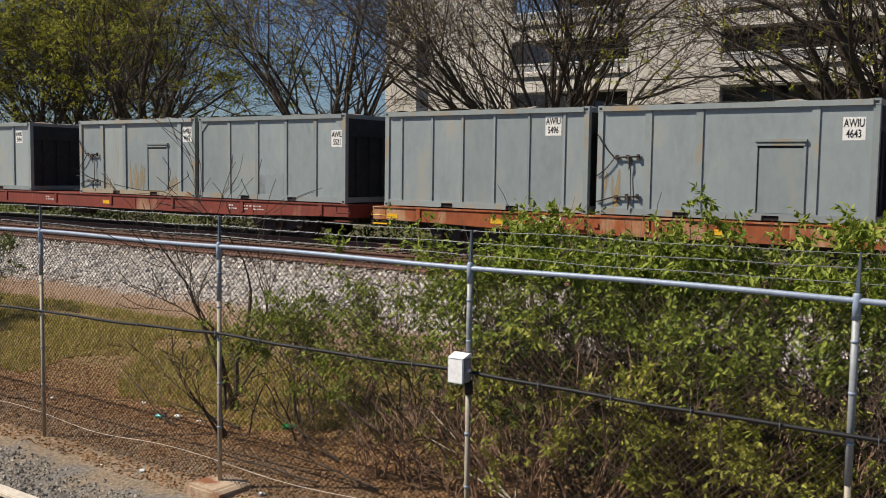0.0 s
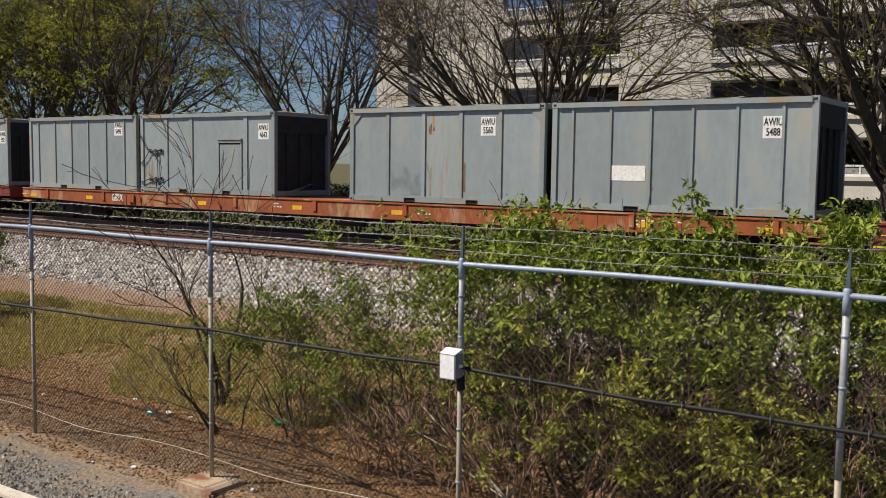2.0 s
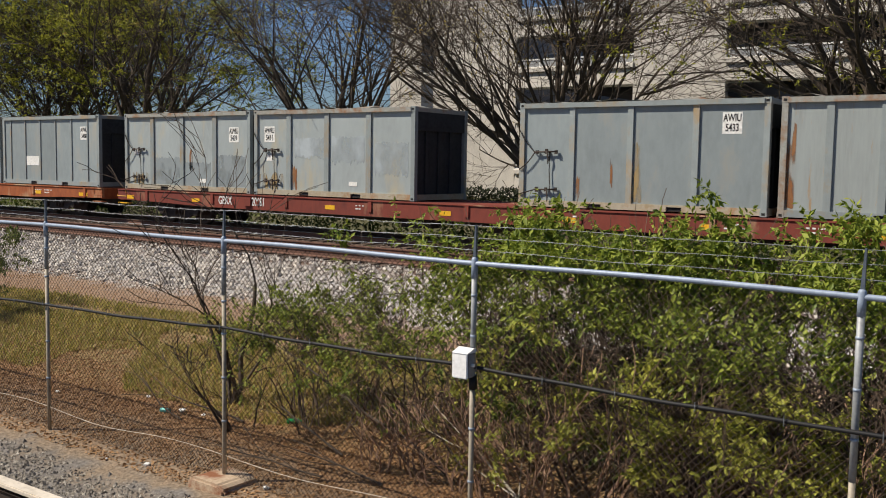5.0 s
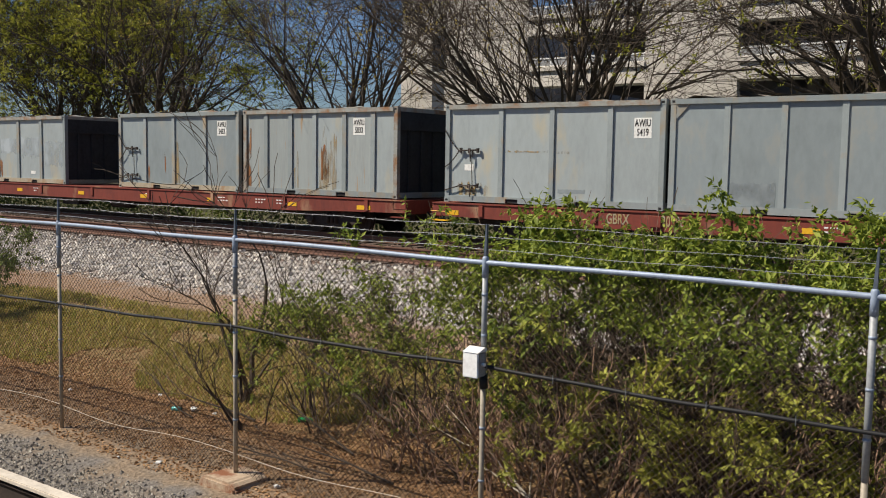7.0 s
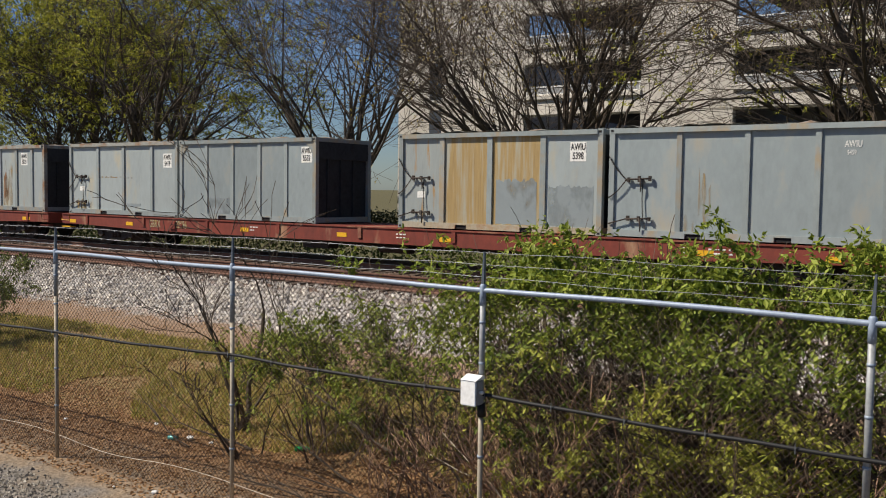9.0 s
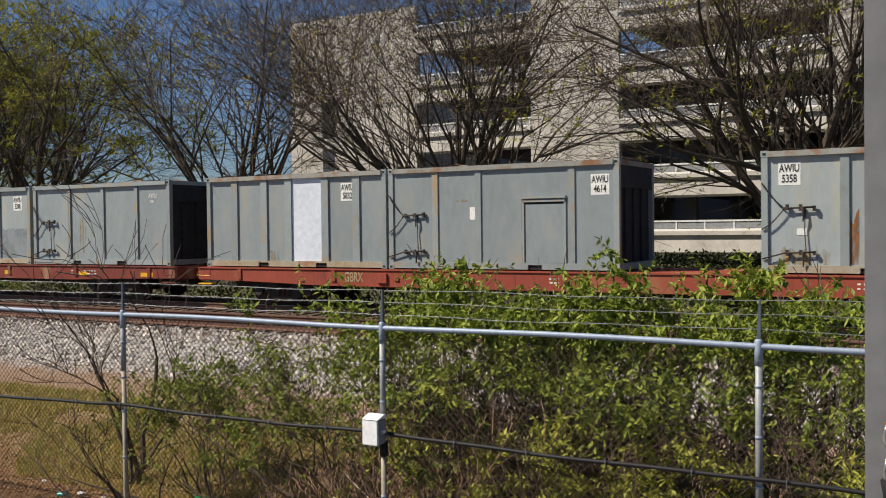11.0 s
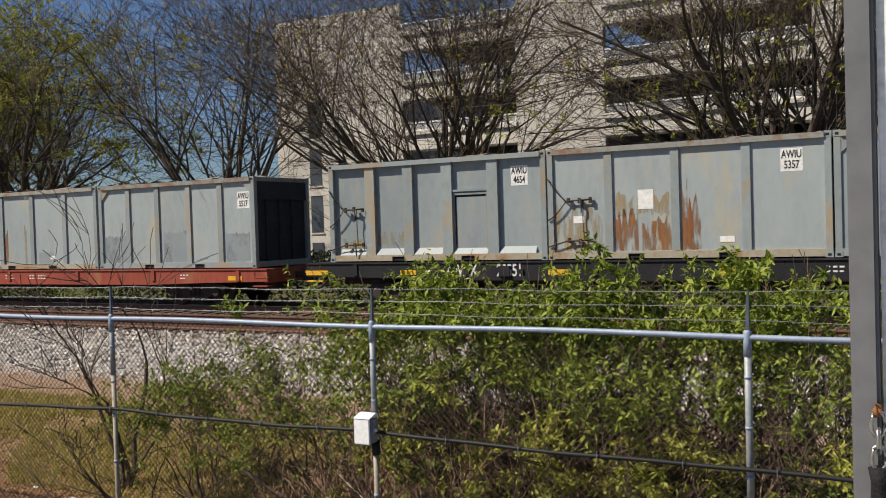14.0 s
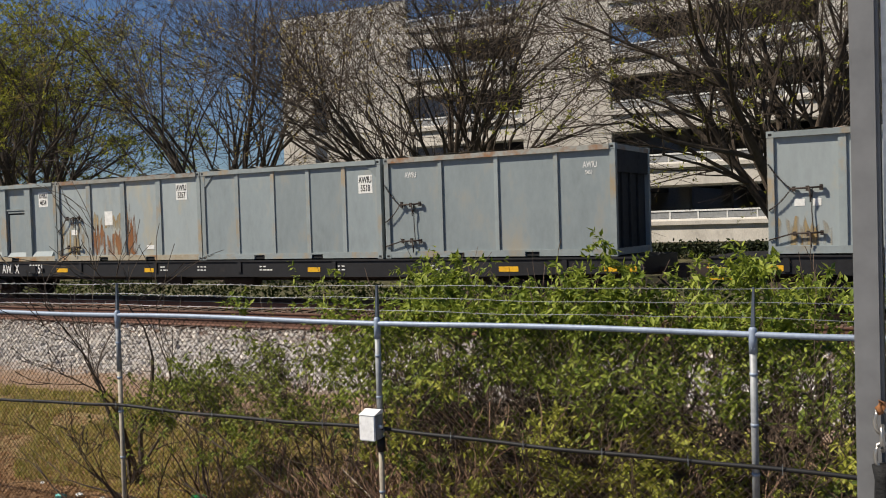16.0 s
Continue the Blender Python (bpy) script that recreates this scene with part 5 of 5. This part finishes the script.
def build_plants():
    yt = 34.0
    tree(-1.31 * yt, yt, 11, 20, 9, "spring tree with dark upright stems and yellow-green leaves", L_TREE, 3.4, 0.18, lean=0.38, jitter=0.36, fork=(3, 4), tuft=75, trunk_r=0.5)
    tree(-0.91 * yt, yt, 23, 20, 8, "vase-shaped street tree with orange buds", L_BUD, 1.3, 0.09, lean=0.5, jitter=0.32, fork=(3, 4), tuft=25)
    tree(-0.565 * yt, yt, 37, 19, 13, "nearly bare street tree before a building", L_BUD, 0.45, 0.09, lean=0.75, spread=0.9, rise=0.03, fork=(3, 5), tuft=25)
    tree(-0.175 * yt, yt, 41, 18, 10, "street tree with first yellow leaves", L_TREE, 0.8, 0.12, lean=0.65, spread=0.88, jitter=0.3, trunk_h=2.2, trunk_r=0.58, rise=0.02, fork=(3, 5), tuft=30)
    tree(-1.68 * yt, yt + 2, 53, 20, 7, "leafy green tree beside the tracks", L_TREE, 2.3, 0.21, lean=0.45, jitter=0.36, tuft=80)
    tree(-1.47 * 42, 42, 59, 22, 7, "leafy green tree behind the row", L_TREE, 1.3, 0.28, lean=0.45, jitter=0.45, tuft=70)
    # shrubs behind the fence
    bush(-8.0, 8.8, 3, 1.85, 1.35, 22, "spreading shrub in fresh green leaf behind the fence", L_PRIVET, 9500, 0.068, low=0.12, squash=0.7, jitter=0.12, clump=110)
    bush(-6.9, 9.4, 4, 2.3, 1.0, 14, "thin shrub with scattered green leaves", L_PRIVET, 2400, 0.07, low=0.35)
    crown = dict(squash=0.7, jitter=0.125, clump=120, twig=0.0034)
    bush(-5.1, 8.8, 5, 3.05, 0.6, 15, "tall shrub with fresh green crown and bare stems", L_PRIVET, 6000, 0.080, low=0.55, heads=((-5.05, 8.6, 1.45, 1100), (-4.75, 8.5, 1.15, 900), (-5.3, 8.7, 1.1, 700)), **crown)
    bush(-4.25, 8.6, 6, 2.6, 0.8, 14, "shrub with fresh green crown and bare stems", L_PRIVET, 5200, 0.078, low=0.58, **crown)
    bush(-3.5, 8.8, 7, 2.85, 0.6, 15, "tall shrub with drooping green leaves", L_PRIVET, 6000, 0.080, low=0.55, heads=((-3.4, 8.6, 1.45, 1100), (-3.7, 8.5, 1.05, 900), (-3.05, 8.6, 1.1, 800)), **crown)
    bush(-2.65, 8.9, 8, 2.5, 0.7, 12, "shrub with green crown above bare stems", L_PRIVET, 3000, 0.076, low=0.68, **crown)
    bush(-1.85, 8.8, 9, 3.2, 0.6, 13, "tall shrub with green leaf sprays", L_PRIVET, 5600, 0.080, low=0.52, heads=((-1.85, 8.6, 1.5, 700), (-2.1, 8.5, 1.3, 350), (-1.6, 8.6, 1.0, 600)), **crown)
    bush(-0.6, 8.7, 10, 2.8, 0.9, 14, "tall shrub at the end of the thicket", L_PRIVET, 5200, 0.078, low=0.5, **crown)
    bush(0.9, 8.8, 12, 2.8, 1.0, 12, "leafy shrub behind the fence end", L_PRIVET, 3000, 0.078, low=0.55, **crown)
    for k, (x, y, h, n) in enumerate(((-6.4, 8.1, 0.95, 0), (-5.7, 8.1, 1.2, 0), (-5.0, 7.9, 1.4, 260), (-4.3, 8.0, 2.0, 1000), (-3.5, 8.1, 2.1, 1400), (-2.7, 7.9, 1.8, 1500), (-2.0, 8.0, 2.0, 1500), (-1.2, 7.9, 2.1, 1900), (-0.4, 7.9, 1.7, 1700), (0.6, 7.9, 1.7, 1200))):
        bush(x, y, 70 + k, h, 0.95, 13, "tangled undergrowth of brown stems with few yellow-green leaves", L_SPARSE, int(n * 1.9), 0.075, depth=2, stem_r=0.015, low=0.15, kids=(2, 4), group="undergrowth along the fence", name="undergrowth", clump=90, jitter=0.09, bark=M_TWIG if k < 3 or k % 3 == 0 else M_DARKTWIG, twig=0.005, squash=0.6)
    for k, (x, y, h, n) in enumerate(((-5.6, 9.3, 1.8, 1600), (-4.8, 9.0, 2.0, 2200), (-4.0, 9.4, 2.1, 2400), (-3.2, 9.0, 2.0, 2000), (-2.4, 9.3, 1.5, 1200), (-1.5, 9.0, 2.0, 2400), (-0.5, 9.3, 2.1, 2600))):
        bush(x, y, 90 + k, h, 0.95, 17, "dark tangled thicket of stems with sparse leaves", L_DARK, n, 0.078, stem_r=0.017, low=0.2, group="undergrowth along the fence", name="undergrowth", clump=70, jitter=0.11, twig=0.0048, kids=(2, 4))
    # bare saplings and leaning branches
    bush(-9.7, 8.7, 31, 3.7, 0.18, 4, "bare leaning sapling behind the fence", L_BUD, 0, 0.05, stem_r=0.036, depth=3, group="saplings", name="sapling", kids=(2, 3), bark=M_BARK, twig=0.0045, spread=0.5)
    bush(-8.7, 8.0, 33, 1.7, 0.3, 4, "low bare sapling with arching twigs", L_BUD, 0, 0.05, stem_r=0.02, depth=3, group="saplings", name="sapling", bark=M_BARK, twig=0.004)
    leaning_branch("leaning_branch", "long bare branch leaning across a leafy shrub", (-5.7, 8.05, 0.1), (-1.0, 0.05, 0.62), 2.3, 0.022, 5, depth=1, up=0.004, spread=0.35)
    leaning_branch("leaning_branch", "bare branch arching over brown undergrowth", (-5.3, 8.0, 0.1), (-0.9, -0.1, 0.5), 1.2, 0.018, 8, depth=1, up=-0.05, spread=0.4)
    for k, (x, y, hx, hy, ln, rad) in enumerate(((-6.1, 7.5, -1.0, 0.12, 1.5, 0.016), (-6.7, 7.25, -1.0, -0.25, 1.7, 0.013), (-7.0, 7.9, -1.0, 0.1, 1.4, 0.015), (-8.9, 8.2, -1.0, 0.1, 1.6, 0.016), (-9.6, 7.8, -0.9, 0.2, 1.3, 0.012))):
        leaning_branch("fallen_branch", "dark fallen branch lying on leaf litter", (x, y, 0.04), (hx, hy, 0.10), ln * 0.8, rad, 20 + k, depth=1, up=-0.012, spread=0.4)
    leaning_branch("fallen_branch", "pale dead branch lying in the undergrowth", (-3.9, 7.35, 0.05), (-1.0, 0.25, 0.33), 1.3, 0.022, 31, depth=1, up=-0.02, spread=0.4, bark=M_POST)
    bush(-19.1, 9.6, 35, 1.8, 1.2, 18, "dense dark green shrub on the bank", L_DARK, 9000, 0.075, low=0.05)
    # weeds and hedge beyond the train
    rng = np.random.default_rng(77)
    n = 26000
    x = rng.uniform(-60, 4, n)
    c = np.stack((x, rng.uniform(23.7, 25.0, n), -0.45 + rng.uniform(0, 1, n) ** 1.3 * (0.95 + 0.3 * np.sin(x * 1.3) * np.sin(x * 0.37 + 1))), 1)
    v, f = leaf_quads(c, 0.13, rng)
    soup("weeds", v, f, L_DARK, label="low green weeds beyond the tracks", category="weeds", kind="stuff")
    bush(-10.9, 24.8, 45, 2.2, 0.9, 14, "young green shrub beyond the tracks", L_PRIVET, 2600, 0.11, low=0.3, group="shrubs beyond the tracks", jitter=0.16)
    n = 16000
    c = np.stack((rng.uniform(-48, 4, n), rng.uniform(47.2, 48.6, n), rng.uniform(-0.3, 0.7, n) + 0.1 * rng.normal(size=n)), 1)
    v, f = leaf_quads(c, 0.22, rng)
    soup("hedge", v, f, L_HEDGE, label="dark hedge at the foot of the building", category="hedge", kind="stuff")


PAPERS = ((-8.57, 6.50, 0.035), (-9.94, 8.1, 0.05), (-12.1, 7.7, 0.03), (-6.95, 6.7, 0.035), (-9.15, 6.4, 0.02), (-9.6, 8.15, 0.03), (-10.9, 8.3, 0.03))
CAN, BOTTLE = (-10.09, 7.94), (-8.36, 8.55)


def build_litter():
    rng = random.Random(4)

    def paper(x, y, s):
        bm = bmesh.new()
        bmesh.ops.create_icosphere(bm, subdivisions=2, radius=s)
        for v in bm.verts:
            v.co *= rng.uniform(0.6, 1.25)
            v.co.z *= 0.6
        ob = tagged(part("crumpled_paper", bm, M_PAPER), "crumpled white paper litter on the ground", "litter", "litter")
        ob.matrix_basis = pose(x, y, ground_z(y, x) + s * 0.4, 0, 0, rng.uniform(0, 360))
    for x, y, s in PAPERS:
        paper(x, y, s)
    for name, label, mt, (x, y), r, ln, rz in (("drink_can", "teal drink can lying in dead leaves", M_CAN, CAN, 0.035, 0.13, 20), ("bottle", "green plastic bottle lying in dead leaves", M_GREENGLASS, BOTTLE, 0.035, 0.2, 35)):
        bm = bmesh.new()
        tube(bm, [(-ln / 2, 0, 0), (-ln / 2 + 0.012, 0, 0), (ln * 0.25, 0, 0), (ln * 0.4, 0, 0), (ln / 2, 0, 0)], [r * 0.8, r, r, r * (0.9 if name == "drink_can" else 0.4), r * (0.8 if name == "drink_can" else 0.38)], 14)
        ob = tagged(part(name, bm, mt), label, "litter", "litter")
        ob.matrix_basis = pose(x, y, ground_z(y, x) + r * 0.8, 0, 0, rz)


build_ground()
build_track(TRAIN_Y, "train_track", "steel rails on timber ties carrying the train")
build_track(NEAR_Y, "near_track", "empty rusty rails on timber ties")
build_train()
build_fence()
build_platform()
build_building()
build_plants()
build_litter()
motions()
